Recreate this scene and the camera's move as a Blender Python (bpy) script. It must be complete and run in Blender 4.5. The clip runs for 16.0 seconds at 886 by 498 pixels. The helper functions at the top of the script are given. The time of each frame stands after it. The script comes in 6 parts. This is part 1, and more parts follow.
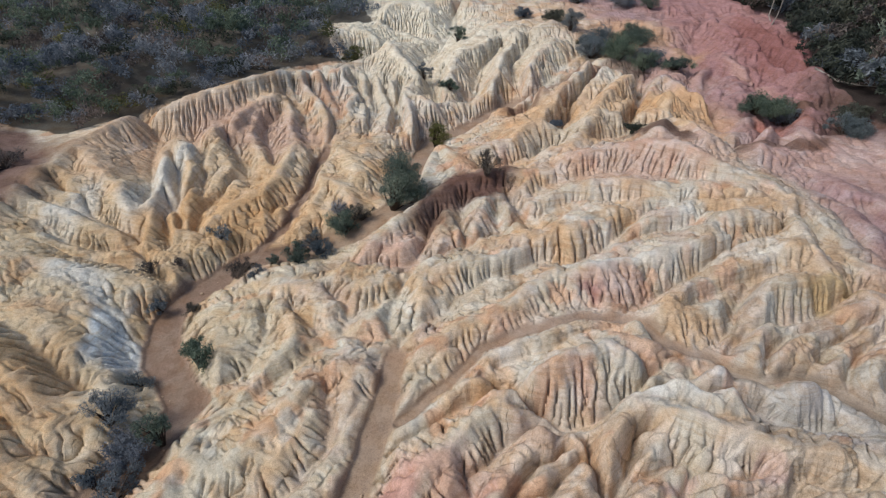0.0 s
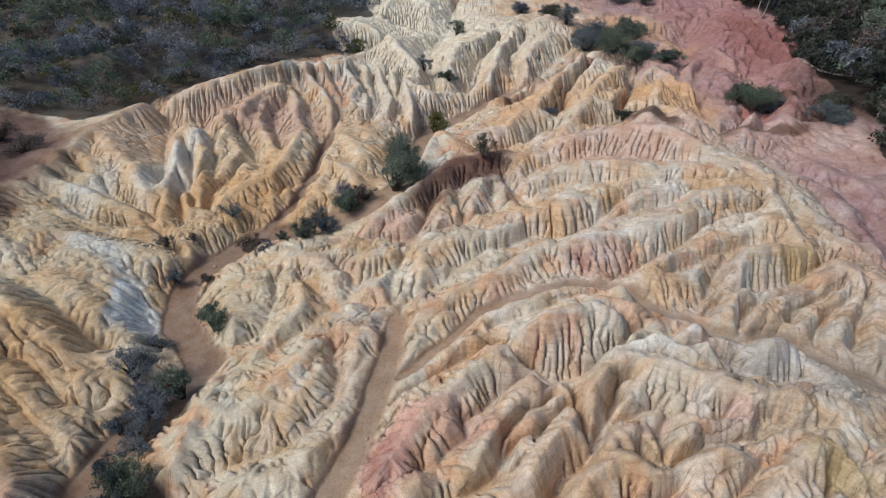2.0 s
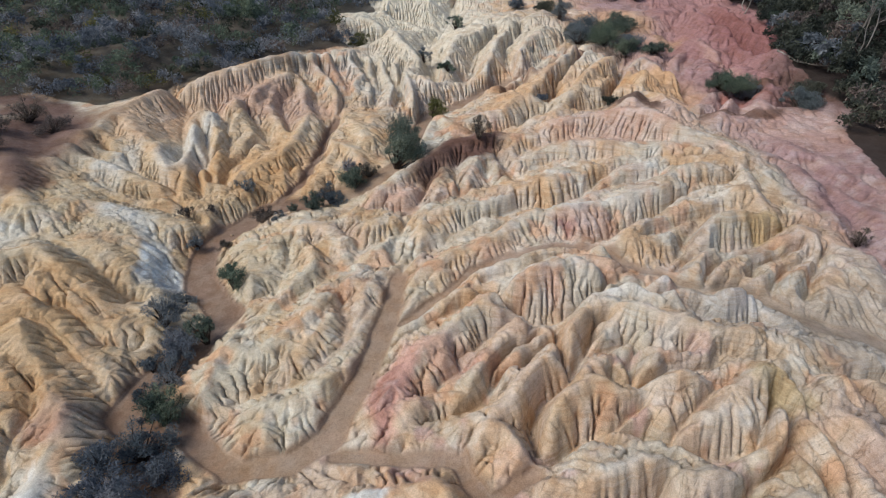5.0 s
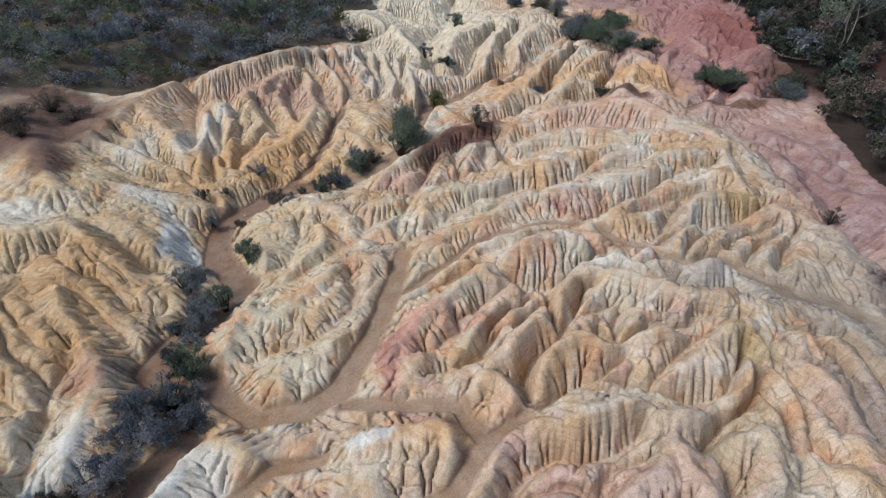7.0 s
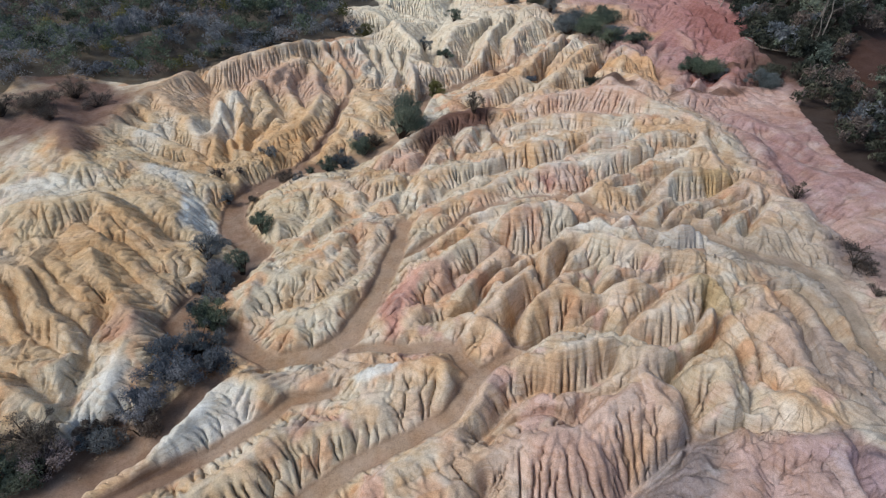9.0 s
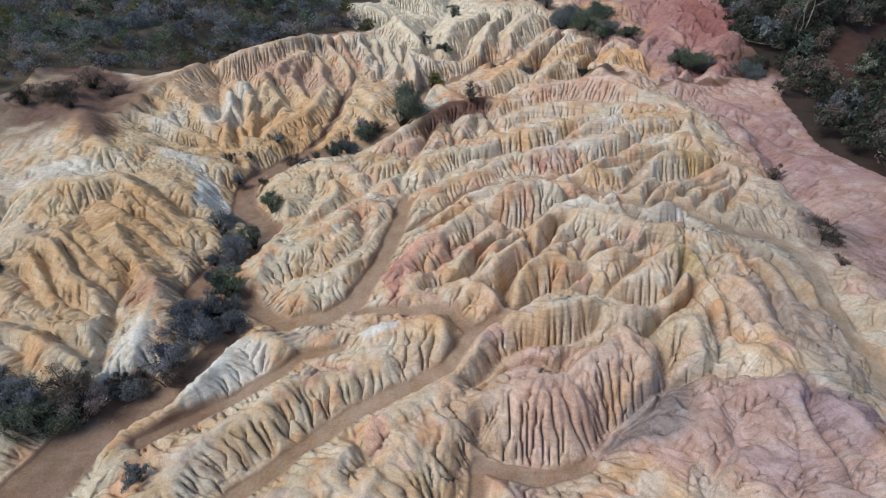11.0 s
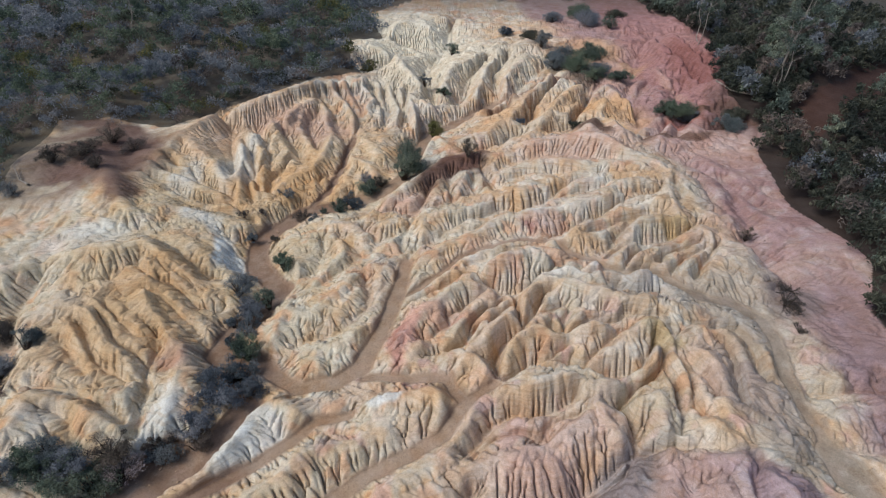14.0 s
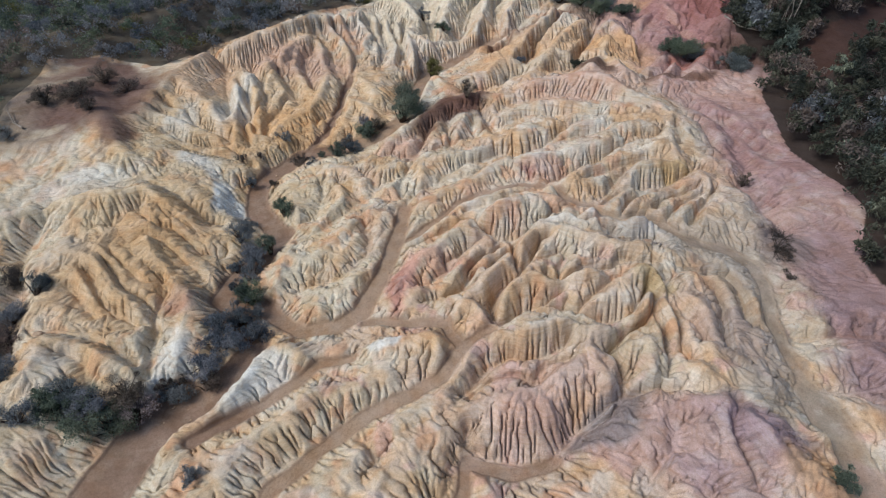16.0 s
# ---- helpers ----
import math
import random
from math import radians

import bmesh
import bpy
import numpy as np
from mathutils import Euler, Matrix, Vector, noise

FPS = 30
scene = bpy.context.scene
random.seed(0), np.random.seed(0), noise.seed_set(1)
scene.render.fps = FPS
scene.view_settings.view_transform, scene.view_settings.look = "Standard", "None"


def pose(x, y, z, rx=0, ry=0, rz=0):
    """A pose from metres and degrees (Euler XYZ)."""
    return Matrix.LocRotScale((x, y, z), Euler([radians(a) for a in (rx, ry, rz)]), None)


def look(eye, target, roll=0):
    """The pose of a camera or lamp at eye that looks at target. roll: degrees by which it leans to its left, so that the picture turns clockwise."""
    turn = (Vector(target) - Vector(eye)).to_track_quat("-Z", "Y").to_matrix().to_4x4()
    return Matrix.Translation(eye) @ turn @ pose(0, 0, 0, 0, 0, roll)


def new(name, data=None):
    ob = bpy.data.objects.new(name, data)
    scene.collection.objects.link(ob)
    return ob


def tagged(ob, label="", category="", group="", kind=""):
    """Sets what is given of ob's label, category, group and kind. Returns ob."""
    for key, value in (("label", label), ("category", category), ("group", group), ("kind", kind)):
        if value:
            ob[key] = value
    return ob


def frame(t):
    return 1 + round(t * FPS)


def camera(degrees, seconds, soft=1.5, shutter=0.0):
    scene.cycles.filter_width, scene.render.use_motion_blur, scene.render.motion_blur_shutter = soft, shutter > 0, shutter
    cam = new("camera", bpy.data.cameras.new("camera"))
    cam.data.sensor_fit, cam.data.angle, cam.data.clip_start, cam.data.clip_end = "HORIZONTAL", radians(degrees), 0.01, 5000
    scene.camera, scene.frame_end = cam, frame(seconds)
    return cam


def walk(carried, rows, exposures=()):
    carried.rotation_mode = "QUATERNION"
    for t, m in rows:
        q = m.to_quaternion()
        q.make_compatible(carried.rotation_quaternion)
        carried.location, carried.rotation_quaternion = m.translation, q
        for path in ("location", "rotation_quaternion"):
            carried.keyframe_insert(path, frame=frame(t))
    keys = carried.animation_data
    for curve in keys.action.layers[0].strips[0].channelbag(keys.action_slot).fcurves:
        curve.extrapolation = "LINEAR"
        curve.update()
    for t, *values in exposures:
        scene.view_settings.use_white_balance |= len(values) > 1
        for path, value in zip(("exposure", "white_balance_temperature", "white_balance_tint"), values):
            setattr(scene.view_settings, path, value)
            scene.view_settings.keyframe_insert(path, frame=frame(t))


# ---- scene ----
cam = camera(77.1, 16.0, soft=1.2)
METRES, EYE, TILT, LEAN, TURN = 20.0, 17.0, -34.0, 0.0, 0.0
ROWS = [
    (0.0, 0.0, 0.0, 0.0, 0.0, 0.0, -0.0),
    (0.5, -0.0004, -0.0213, -0.0155, -0.04, -0.03, -0.01),
    (1.0, 0.0021, -0.0443, -0.0327, -0.01, -0.03, -0.0),
    (1.5, 0.0031, -0.0673, -0.0473, -0.0, -0.05, 0.0),
    (2.0, 0.0026, -0.0874, -0.064, -0.02, -0.03, -0.04),
    (2.5, 0.0055, -0.1106, -0.0791, 0.01, -0.0, -0.02),
    (3.0, 0.0095, -0.1345, -0.0929, 0.03, -0.01, -0.03),
    (3.5, 0.0112, -0.1564, -0.1094, 0.02, 0.01, -0.05),
    (4.0, 0.0113, -0.1782, -0.1259, 0.01, 0.03, -0.07),
    (6.5, 0.0043, -0.2966, -0.1985, -0.05, 0.14, -0.12),
    (7.0, 0.006, -0.3264, -0.2179, -0.05, 0.15, -0.12),
    (7.5, 0.0093, -0.3593, -0.2396, -0.04, 0.17, -0.13),
    (8.0, 0.0123, -0.3952, -0.2614, -0.05, 0.18, -0.13),
    (8.5, 0.0131, -0.4294, -0.2827, -0.04, 0.18, -0.14),
    (9.0, 0.0132, -0.4607, -0.3035, -0.03, 0.19, -0.14),
    (9.5, 0.0133, -0.4898, -0.3247, -0.02, 0.2, -0.13),
    (10.0, 0.0158, -0.5188, -0.3458, -0.01, 0.21, -0.13),
    (12.5, 0.0204, -0.6467, -0.3221, 0.02, -0.0, -0.16),
    (13.0, 0.0229, -0.674, -0.2701, 0.02, -0.03, -0.18),
    (13.5, 0.0251, -0.6977, -0.2219, 0.03, -0.06, -0.2),
    (14.0, 0.0257, -0.7241, -0.1715, 0.03, -0.1, -0.21),
    (14.5, 0.0279, -0.7457, -0.132, 0.05, -0.09, -0.22),
    (15.0, 0.0317, -0.7464, -0.1257, 0.08, -0.02, -0.23),
    (15.5, 0.0316, -0.745, -0.1329, 0.04, -2.45, -0.24),
    (16.0, 0.0301, -0.7442, -0.1327, 0.0, -6.87, -0.22),
]
walk(cam, [(t, pose(0, 0, EYE, TILT, LEAN, TURN) @ pose(METRES * x, METRES * y, METRES * z, 90 + pitch, roll, yaw)) for t, x, y, z, yaw, pitch, roll in ROWS])

# ---- world, sun ----
world = bpy.data.worlds.new("world")
scene.world = world
world.use_nodes = True
wn = world.node_tree
sky = wn.nodes.new("ShaderNodeTexSky")
sky.sky_type, sky.sun_disc = "NISHITA", False
sky.sun_elevation, sky.sun_rotation = radians(49.7), radians(247.0)
sky.air_density, sky.dust_density, sky.ozone_density = 1.0, 1.8, 1.0
wn.links.new(sky.outputs["Color"], wn.nodes["Background"].inputs["Color"])
wn.nodes["Background"].inputs["Strength"].default_value = 0.112
sun_data = bpy.data.lights.new("sun", "SUN")
sun_data.energy, sun_data.angle, sun_data.color = 2.25, radians(24), (1.0, 0.955, 0.89)
sun = new("sun", sun_data)
sun.matrix_world = look((-36, -15, 46), (0, 0, 0))
scene.view_settings.exposure = 0.1

# ---- the lie of the land: drainage lines (name, floor width, course) and crests (name, course) ----
GULLIES, RIDGES = [], []


def gully(name, width, course):
    for a, b in zip(course, course[1:]):
        GULLIES.append((*a, *b, width if width > 0.35 else 0.06))


def ridge(name, course):
    for a, b in zip(course, course[1:]):
        RIDGES.append((*a, *b, 0.0))


gully("main_wash", 1.3, [(5.9, 45.8, 0.7), (2.0, 42.1, 0.2), (-0.9, 38.9, 0.2), (-1.8, 34.9, 0.3), (-2.8, 28.1, 0.9), (-5.2, 25.8, 0.4), (-7.9, 24.8, -0.1), (-10.6, 24.2, -0.3), (-12.3, 22.0, -0.5), (-13.0, 19.8, -0.7), (-12.5, 17.7, -1.1), (-10.2, 15.0, -0.8), (-10.8, 12.9, -0.8), (-12.0, 10.9, -0.8), (-12.3, 9.1, -0.8), (-10.7, 7.6, -1.1), (-9.7, 5.8, -1.1), (-10.7, 3.7, -1.2), (-11.8, 1.9, -1.4)])
gully("main_wash_mouth", 2.4, [(-12.7, 2.4, -1.5), (-13.9, -0.0, -1.3), (-14.4, -2.0, -1.1)])
gully("upper_wash", 0.4, [(14.0, 52.8, 2.7), (11.6, 49.5, 2.1), (8.4, 46.5, 1.4), (5.8, 45.4, 0.9)])
gully("brown_flat", 0.5, [(-3.7, 6.8, -0.2), (-1.1, 6.3, 0.2), (0.7, 6.0, 0.5), (1.7, 4.4, 0.7), (3.0, 5.2, 0.9)])
gully("front_wash", 0.6, [(-6.7, -2.7, -0.6), (-4.7, -0.4, -0.6), (-2.7, 1.2, -0.4), (-1.1, 1.9, -0.1), (0.5, 2.9, 0.2), (1.1, 3.7, 0.4), (2.6, 5.0, 0.7)])
gully("front_sand", 0.5, [(-11.0, -0.3, -0.7), (-8.8, 1.4, -0.7), (-6.9, 2.9, -0.5), (-5.9, 4.0, -0.5), (-4.2, 4.2, -0.3)])
gully("right_wash", 0.7, [(14.6, 13.6, 1.3), (15.9, 12.2, 1.2), (17.9, 11.9, 0.9), (19.1, 10.6, 0.7), (19.0, 8.5, 0.5), (18.5, 6.2, 0.3), (18.5, 4.2, 0.2), (18.5, 2.0, 0.1)])
gully("pink_wash", 0.3, [(22.7, 21.6, 1.3), (21.4, 17.6, 1.1), (22.0, 15.4, 0.8), (22.4, 13.8, 0.7)])
gully("left_hollow", 0.3, [(-14.5, 3.4, -0.8), (-15.0, 5.6, -0.5), (-15.5, 7.3, -0.2), (-15.4, 8.8, -0.0)])
gully("left_cut", 0.3, [(-21.3, 5.7, 0.5), (-18.6, 5.5, 0.4), (-15.7, 6.4, -0.2)])
gully("left_edge", 0.3, [(-25.2, 15.3, 0.8), (-25.2, 11.3, -0.1), (-23.5, 7.3, -0.3), (-21.4, 2.7, -0.2)])
gully("fin_cut", 0.3, [(-14.6, 15.3, -0.3), (-16.9, 16.8, 1.0), (-18.9, 18.1, 1.5), (-20.8, 18.9, 1.6), (-22.5, 16.9, 1.8)])
gully("cone_gully", 0.36, [(-10.3, 24.2, -0.1), (-8.8, 27.8, 0.2), (-8.4, 31.4, 0.5), (-8.1, 36.0, 0.8)])
gully("far_gully", 0.2, [(-0.4, 44.9, 0.4), (-1.6, 54.3, 1.5), (0.9, 64.8, 2.1), (1.8, 76.9, 2.3), (4.8, 89.0, 3.3)])
gully("hump_foot", 0.3, [(-5.8, 22.6, 0.4), (-1.4, 22.6, 0.8), (1.2, 23.8, 1.1), (4.5, 26.1, 1.3), (6.8, 26.8, 1.5)])
gully("bank_foot", 0.2, [(3.3, 31.9, 1.4), (7.1, 34.4, 1.7), (9.8, 34.5, 2.0), (12.6, 36.0, 2.2), (16.3, 35.3, 2.1), (18.7, 32.7, 2.2), (21.8, 32.9, 2.2)])
gully("red_gully", 0.2, [(19.0, 35.6, 2.1), (20.9, 46.7, 2.1), (25.1, 57.8, 3.4), (30.8, 66.9, 4.0)])
ridge("left_spur", [(-9.3, 19.9, 0.6), (-7.2, 21.1, 0.9), (-4.6, 20.4, 1.2), (-1.3, 21.1, 1.5), (1.2, 21.9, 1.7), (2.9, 22.3, 1.8), (6.0, 23.9, 2.0), (9.2, 24.7, 2.3)])
ridge("orange_toe", [(-2.8, 6.0, 0.6), (-1.5, 7.2, 0.8), (-0.7, 8.2, 1.1)])
ridge("white_front", [(-10.6, 0.1, 0.2), (-9.4, 2.2, 0.2), (-9.1, 4.4, 0.2), (-8.1, 5.2, 0.2), (-6.1, 4.1, 0.4), (-4.1, 4.2, 0.7), (-1.8, 4.6, 1.0), (-0.1, 4.9, 1.2), (0.9, 3.6, 1.4)])
ridge("low_front", [(-9.0, -2.6, 0.2), (-8.1, -0.6, 0.3), (-6.8, 0.6, 0.4), (-5.5, 1.9, 0.4), (-3.9, 2.3, 0.5), (-2.0, 2.7, 0.7)])
ridge("brown_front", [(-6.0, -3.1, 0.3), (-4.7, -2.5, 0.3), (-3.4, -1.7, 0.3), (-2.0, 0.1, 0.5), (-0.8, 0.8, 0.7), (0.7, 1.7, 0.9)])
ridge("left_hill", [(-27.5, 14.0, 1.6), (-24.4, 15.2, 2.1), (-21.3, 15.3, 2.7), (-18.8, 16.1, 2.6), (-17.1, 15.1, 2.0), (-15.1, 13.9, 0.8)])
ridge("pink_fin", [(-18.2, 14.7, 2.5), (-17.1, 11.8, 1.7), (-15.1, 9.3, 0.8), (-13.9, 8.3, 0.6), (-13.5, 6.0, 0.3), (-13.1, 3.9, 0.0)])
ridge("left_hill_low", [(-23.1, 10.2, 1.3), (-21.3, 10.7, 1.7), (-19.2, 9.9, 1.9), (-17.1, 7.8, 1.1), (-15.6, 6.2, 0.5)])
ridge("left_toe", [(-19.8, 2.8, 0.8), (-19.8, 4.6, 1.1), (-17.8, 4.4, 0.8), (-15.2, 3.5, 0.2)])
ridge("rim", [(-23.0, 25.6, 3.3), (-22.4, 32.6, 3.4), (-20.6, 36.6, 3.7), (-16.6, 39.9, 4.0), (-13.0, 44.5, 4.4), (-8.1, 48.6, 3.6), (-4.9, 47.8, 2.9), (-1.2, 42.8, 2.3)])
ridge("hump", [(-4.9, 21.6, 1.3), (-2.4, 25.1, 2.0), (0.8, 28.8, 2.4), (3.9, 30.2, 2.6)])
ridge("hump_cone", [(-1.4, 30.0, 2.3), (-0.3, 34.0, 2.3), (1.2, 31.2, 2.5)])
ridge("cream_a", [(-12.5, 56.6, 3.9), (-9.5, 60.7, 3.9), (-5.5, 57.0, 3.5), (-2.3, 48.7, 2.6)])
ridge("cream_b", [(-0.4, 45.0, 2.3), (1.5, 52.5, 3.4), (5.8, 58.0, 3.9), (11.1, 60.3, 4.4)])
ridge("cream_c", [(-7.0, 66.6, 3.9), (-4.5, 79.7, 4.1), (2.6, 75.7, 4.3)])
ridge("far_ridge", [(1.7, 32.6, 2.5), (4.4, 33.9, 2.8), (7.4, 37.9, 3.1), (10.1, 41.9, 3.3), (13.5, 46.7, 4.0)])
ridge("far_cones", [(7.8, 32.3, 3.2), (11.3, 37.2, 3.5), (14.6, 37.2, 3.6), (15.9, 31.4, 4.0)])
ridge("red_cone", [(12.9, 38.3, 3.6), (17.9, 45.8, 3.8), (18.7, 39.4, 3.8)])
ridge("red_slope", [(25.6, 57.9, 5.1), (29.9, 58.6, 5.6), (30.2, 50.3, 5.5), (27.6, 40.3, 4.1)])
ridge("pink_lobe", [(23.6, 21.1, 1.9), (25.5, 18.4, 1.8), (26.5, 16.0, 1.8), (26.3, 14.3, 1.5)])
ridge("left_bank", [(-32.3, 26.5, 3.4), (-30.1, 29.9, 3.3), (-24.6, 23.7, 3.4), (-21.8, 20.1, 2.6)])
ridge("scrub_plateau", [(-37.9, 36.3, 4.4), (-31.8, 39.1, 4.6), (-27.5, 42.3, 4.7), (-21.3, 50.7, 4.5), (-15.9, 59.5, 4.2)])
ridge("scrub_plateau_b", [(-49.1, 60.5, 5.9), (-34.5, 63.3, 5.3), (-18.5, 73.6, 4.6)])
ridge("spur_front", [(-9.9, 19.7, 0.4), (-9.8, 17.7, 0.4), (-8.9, 15.6, 0.5)])
ridge("path_hill", [(-9.2, 9.3, 0.1), (-9.0, 11.9, 0.5), (-8.1, 11.5, 0.5), (-7.1, 11.6, 0.6), (-6.3, 12.8, 0.8), (-5.1, 14.6, 1.0), (-4.0, 15.9, 1.1), (-2.7, 15.3, 1.2)])
ridge("path_hill_b", [(-6.3, 7.2, 0.2), (-6.5, 8.9, 0.2), (-5.1, 8.9, 0.4), (-4.1, 10.3, 0.7), (-3.1, 11.4, 0.8), (-2.5, 13.1, 1.0)])
gully("hill_nick", 0.1, [(-8.0, 9.3, -0.5), (-7.2, 9.7, -0.3), (-5.9, 9.9, -0.1), (-4.8, 11.0, 0.1), (-3.9, 12.4, 0.2), (-3.2, 14.2, 0.4)])
ridge("path_low", [(-5.5, 6.4, 0.1), (-4.7, 8.1, 0.2), (-3.5, 9.0, 0.5)])
gully("hill_gap", 0.25, [(-8.7, 13.7, -0.2), (-7.4, 14.7, -0.0), (-5.8, 16.5, 0.2), (-4.3, 18.1, 0.3), (-2.7, 17.6, 0.4)])
gully("slot_a", 0.25, [(-17.1, 27.9, 1.0), (-17.8, 30.5, 1.5), (-18.7, 33.2, 1.7), (-19.1, 35.5, 1.9), (-21.1, 37.8, 2.0), (-22.7, 39.0, 2.1)])
gully("slot_b", 0.2, [(-16.0, 24.5, 0.5), (-17.0, 25.7, 0.8), (-18.5, 26.0, 1.1), (-19.5, 26.6, 1.4), (-20.4, 27.8, 1.7), (-21.3, 27.9, 1.9), (-22.8, 29.1, 2.2)])
gully("slot_c", 0.15, [(-18.7, 25.9, 1.3), (-20.2, 26.4, 1.7), (-22.0, 27.0, 2.2), (-23.6, 27.8, 2.5)])
gully("slot_d", 0.25, [(-13.7, 22.2, 0.0), (-16.3, 24.1, 0.5), (-17.4, 23.8, 0.7), (-18.4, 23.7, 1.0), (-19.8, 24.2, 1.4), (-21.6, 25.2, 2.0), (-23.3, 25.9, 2.4)])
ridge("white_fin", [(-16.1, 23.8, 1.2), (-17.6, 24.8, 1.5), (-19.0, 25.4, 1.9), (-20.2, 25.7, 2.3), (-21.5, 26.0, 2.7), (-23.0, 26.0, 3.1)])
ridge("white_cone", [(-16.3, 25.5, 1.5), (-18.3, 28.0, 2.3), (-20.5, 29.8, 2.9), (-21.9, 31.1, 3.2), (-22.8, 31.6, 3.4)])
ridge("ochre_spur", [(-19.8, 27.2, 2.3), (-21.6, 28.5, 2.8), (-23.5, 29.1, 3.2)])
ridge("pale_spur", [(-16.4, 26.9, 1.7), (-16.6, 28.9, 2.3), (-16.9, 31.1, 2.9), (-16.5, 32.8, 3.1), (-15.1, 34.9, 3.2), (-14.3, 37.3, 3.4)])
ridge("pale_spur_b", [(-13.6, 24.8, 1.0), (-14.8, 27.5, 1.6), (-15.1, 29.7, 2.3), (-15.0, 31.2, 2.6), (-14.5, 34.1, 2.9)])
gully("pale_nick", 0.15, [(-14.6, 24.6, 0.4), (-15.6, 26.9, 0.8), (-14.9, 29.3, 1.3), (-14.3, 30.4, 1.5), (-15.4, 32.9, 1.9), (-16.8, 34.8, 2.0)])
ridge("left_low", [(-21.3, 22.4, 2.6), (-20.2, 23.3, 2.3), (-18.9, 23.1, 1.9), (-17.2, 22.8, 1.5), (-15.2, 23.1, 1.1), (-13.6, 22.5, 0.8), (-12.8, 21.7, 0.7)])
ridge("left_low_b", [(-20.7, 21.4, 2.3), (-19.8, 21.9, 2.1), (-17.7, 21.7, 1.5), (-15.9, 21.5, 1.0), (-14.0, 21.4, 0.6)])
gully("left_low_nick", 0.15, [(-21.5, 22.5, 2.0), (-20.5, 23.2, 1.8), (-18.8, 23.0, 1.3), (-16.8, 22.7, 0.8), (-15.0, 22.7, 0.4)])
gully("cone_nick_b", 0.15, [(-8.0, 34.6, 0.9), (-9.2, 38.1, 1.3), (-11.2, 42.1, 1.9), (-12.5, 44.0, 2.6)])
gully("cone_nick_c", 0.15, [(-7.6, 38.2, 1.2), (-8.1, 40.6, 1.4), (-10.3, 44.5, 1.9), (-11.0, 46.1, 2.5)])
gully("cone_nick_d", 0.15, [(-5.5, 39.8, 1.1), (-5.8, 43.2, 1.3), (-6.8, 45.9, 1.5), (-7.8, 49.6, 1.8)])
gully("cone_nick_e", 0.15, [(-3.5, 39.0, 1.0), (-3.8, 43.4, 0.8), (-4.5, 46.0, 1.0), (-5.3, 49.5, 1.4)])
ridge("rim_rib_e", [(-2.0, 38.1, 2.3), (-2.8, 42.7, 2.2), (-4.5, 47.0, 2.6)])
gully("spur_nick", 0.1, [(-4.2, 18.7, 0.6), (-3.4, 19.4, 0.6), (-2.5, 20.0, 0.7)])
gully("toe_cut", 0.12, [(-16.4, 2.1, -0.4), (-16.9, 2.8, -0.3), (-17.7, 3.8, 0.1), (-18.9, 4.2, 0.3)])
ridge("front_lump", [(-2.3, -3.1, 0.3), (-1.4, -1.3, 0.5), (-0.2, -0.4, 0.4), (0.9, -0.1, 0.3)])
gully("front_lump_cut", 0.12, [(-2.1, -1.6, -0.3), (-2.8, -0.6, -0.3), (-3.1, 0.3, -0.3)])
gully("grey_apron", 0.5, [(1.6, -1.3, -0.8), (3.6, -1.6, -1.0), (5.7, -1.0, -0.9)])
gully("grey_slope", 0.15, [(5.7, -1.1, -0.8), (7.5, 0.2, -0.7), (8.6, 0.9, -0.3), (9.5, 1.9, 0.2), (10.8, 1.9, 0.6), (12.7, 1.6, 1.1)])
ridge("mound", [(7.4, -3.0, 0.1), (8.7, -1.0, 0.6), (10.7, 0.4, 1.4), (12.1, 0.7, 1.9), (13.2, 0.4, 2.2), (14.0, -0.0, 2.2), (14.3, -1.7, 2.2), (14.4, -3.0, 2.2), (15.2, -3.7, 1.6)])
ridge("mound_rib", [(13.3, 0.5, 2.1), (13.0, -1.1, 1.9), (13.3, -2.9, 2.1)])
gully("mound_cut", 0.12, [(13.3, -3.4, 1.4), (13.2, -1.6, 1.2), (13.3, -0.7, 1.4), (14.1, 0.4, 1.4)])
gully("mound_cut_b", 0.12, [(9.1, -2.9, 0.0), (10.5, -1.3, 0.7), (11.1, -0.4, 0.9), (10.8, 0.3, 0.8)])
ridge("mound_rib_b", [(9.2, -3.0, 0.6), (10.9, -1.7, 1.4), (12.0, -0.6, 1.8)])
ridge("right_rib", [(17.9, 3.0, 0.9), (20.5, 4.1, 0.9), (23.2, 4.6, 0.8)])
gully("right_cut", 0.15, [(19.5, 5.4, 0.3), (22.2, 5.5, 0.2), (24.0, 5.3, 0.2)])
ridge("right_rib_b", [(17.4, -0.6, 1.3), (20.2, 1.3, 0.6), (21.3, 1.0, 0.6)])
gully("right_cut_b", 0.15, [(18.3, 2.2, 0.2), (20.5, 2.2, 0.0), (21.8, 2.4, 0.1)])
ridge("hump_block", [(-3.9, 21.8, 1.3), (-2.4, 22.9, 1.6), (-0.7, 24.5, 1.9), (1.7, 25.9, 2.1), (3.7, 28.1, 2.3)])
ridge("hump_block_b", [(0.5, 23.3, 1.7), (1.1, 25.3, 2.0), (2.4, 27.1, 2.1), (5.1, 28.8, 2.3)])
ridge("cream_d", [(-6.9, 65.0, 3.7), (-4.7, 79.9, 3.9), (-1.4, 69.6, 3.8)])
gully("cream_cut_a", 0.15, [(-7.1, 66.7, 2.2), (-3.0, 63.9, 2.2), (0.5, 61.1, 2.2)])
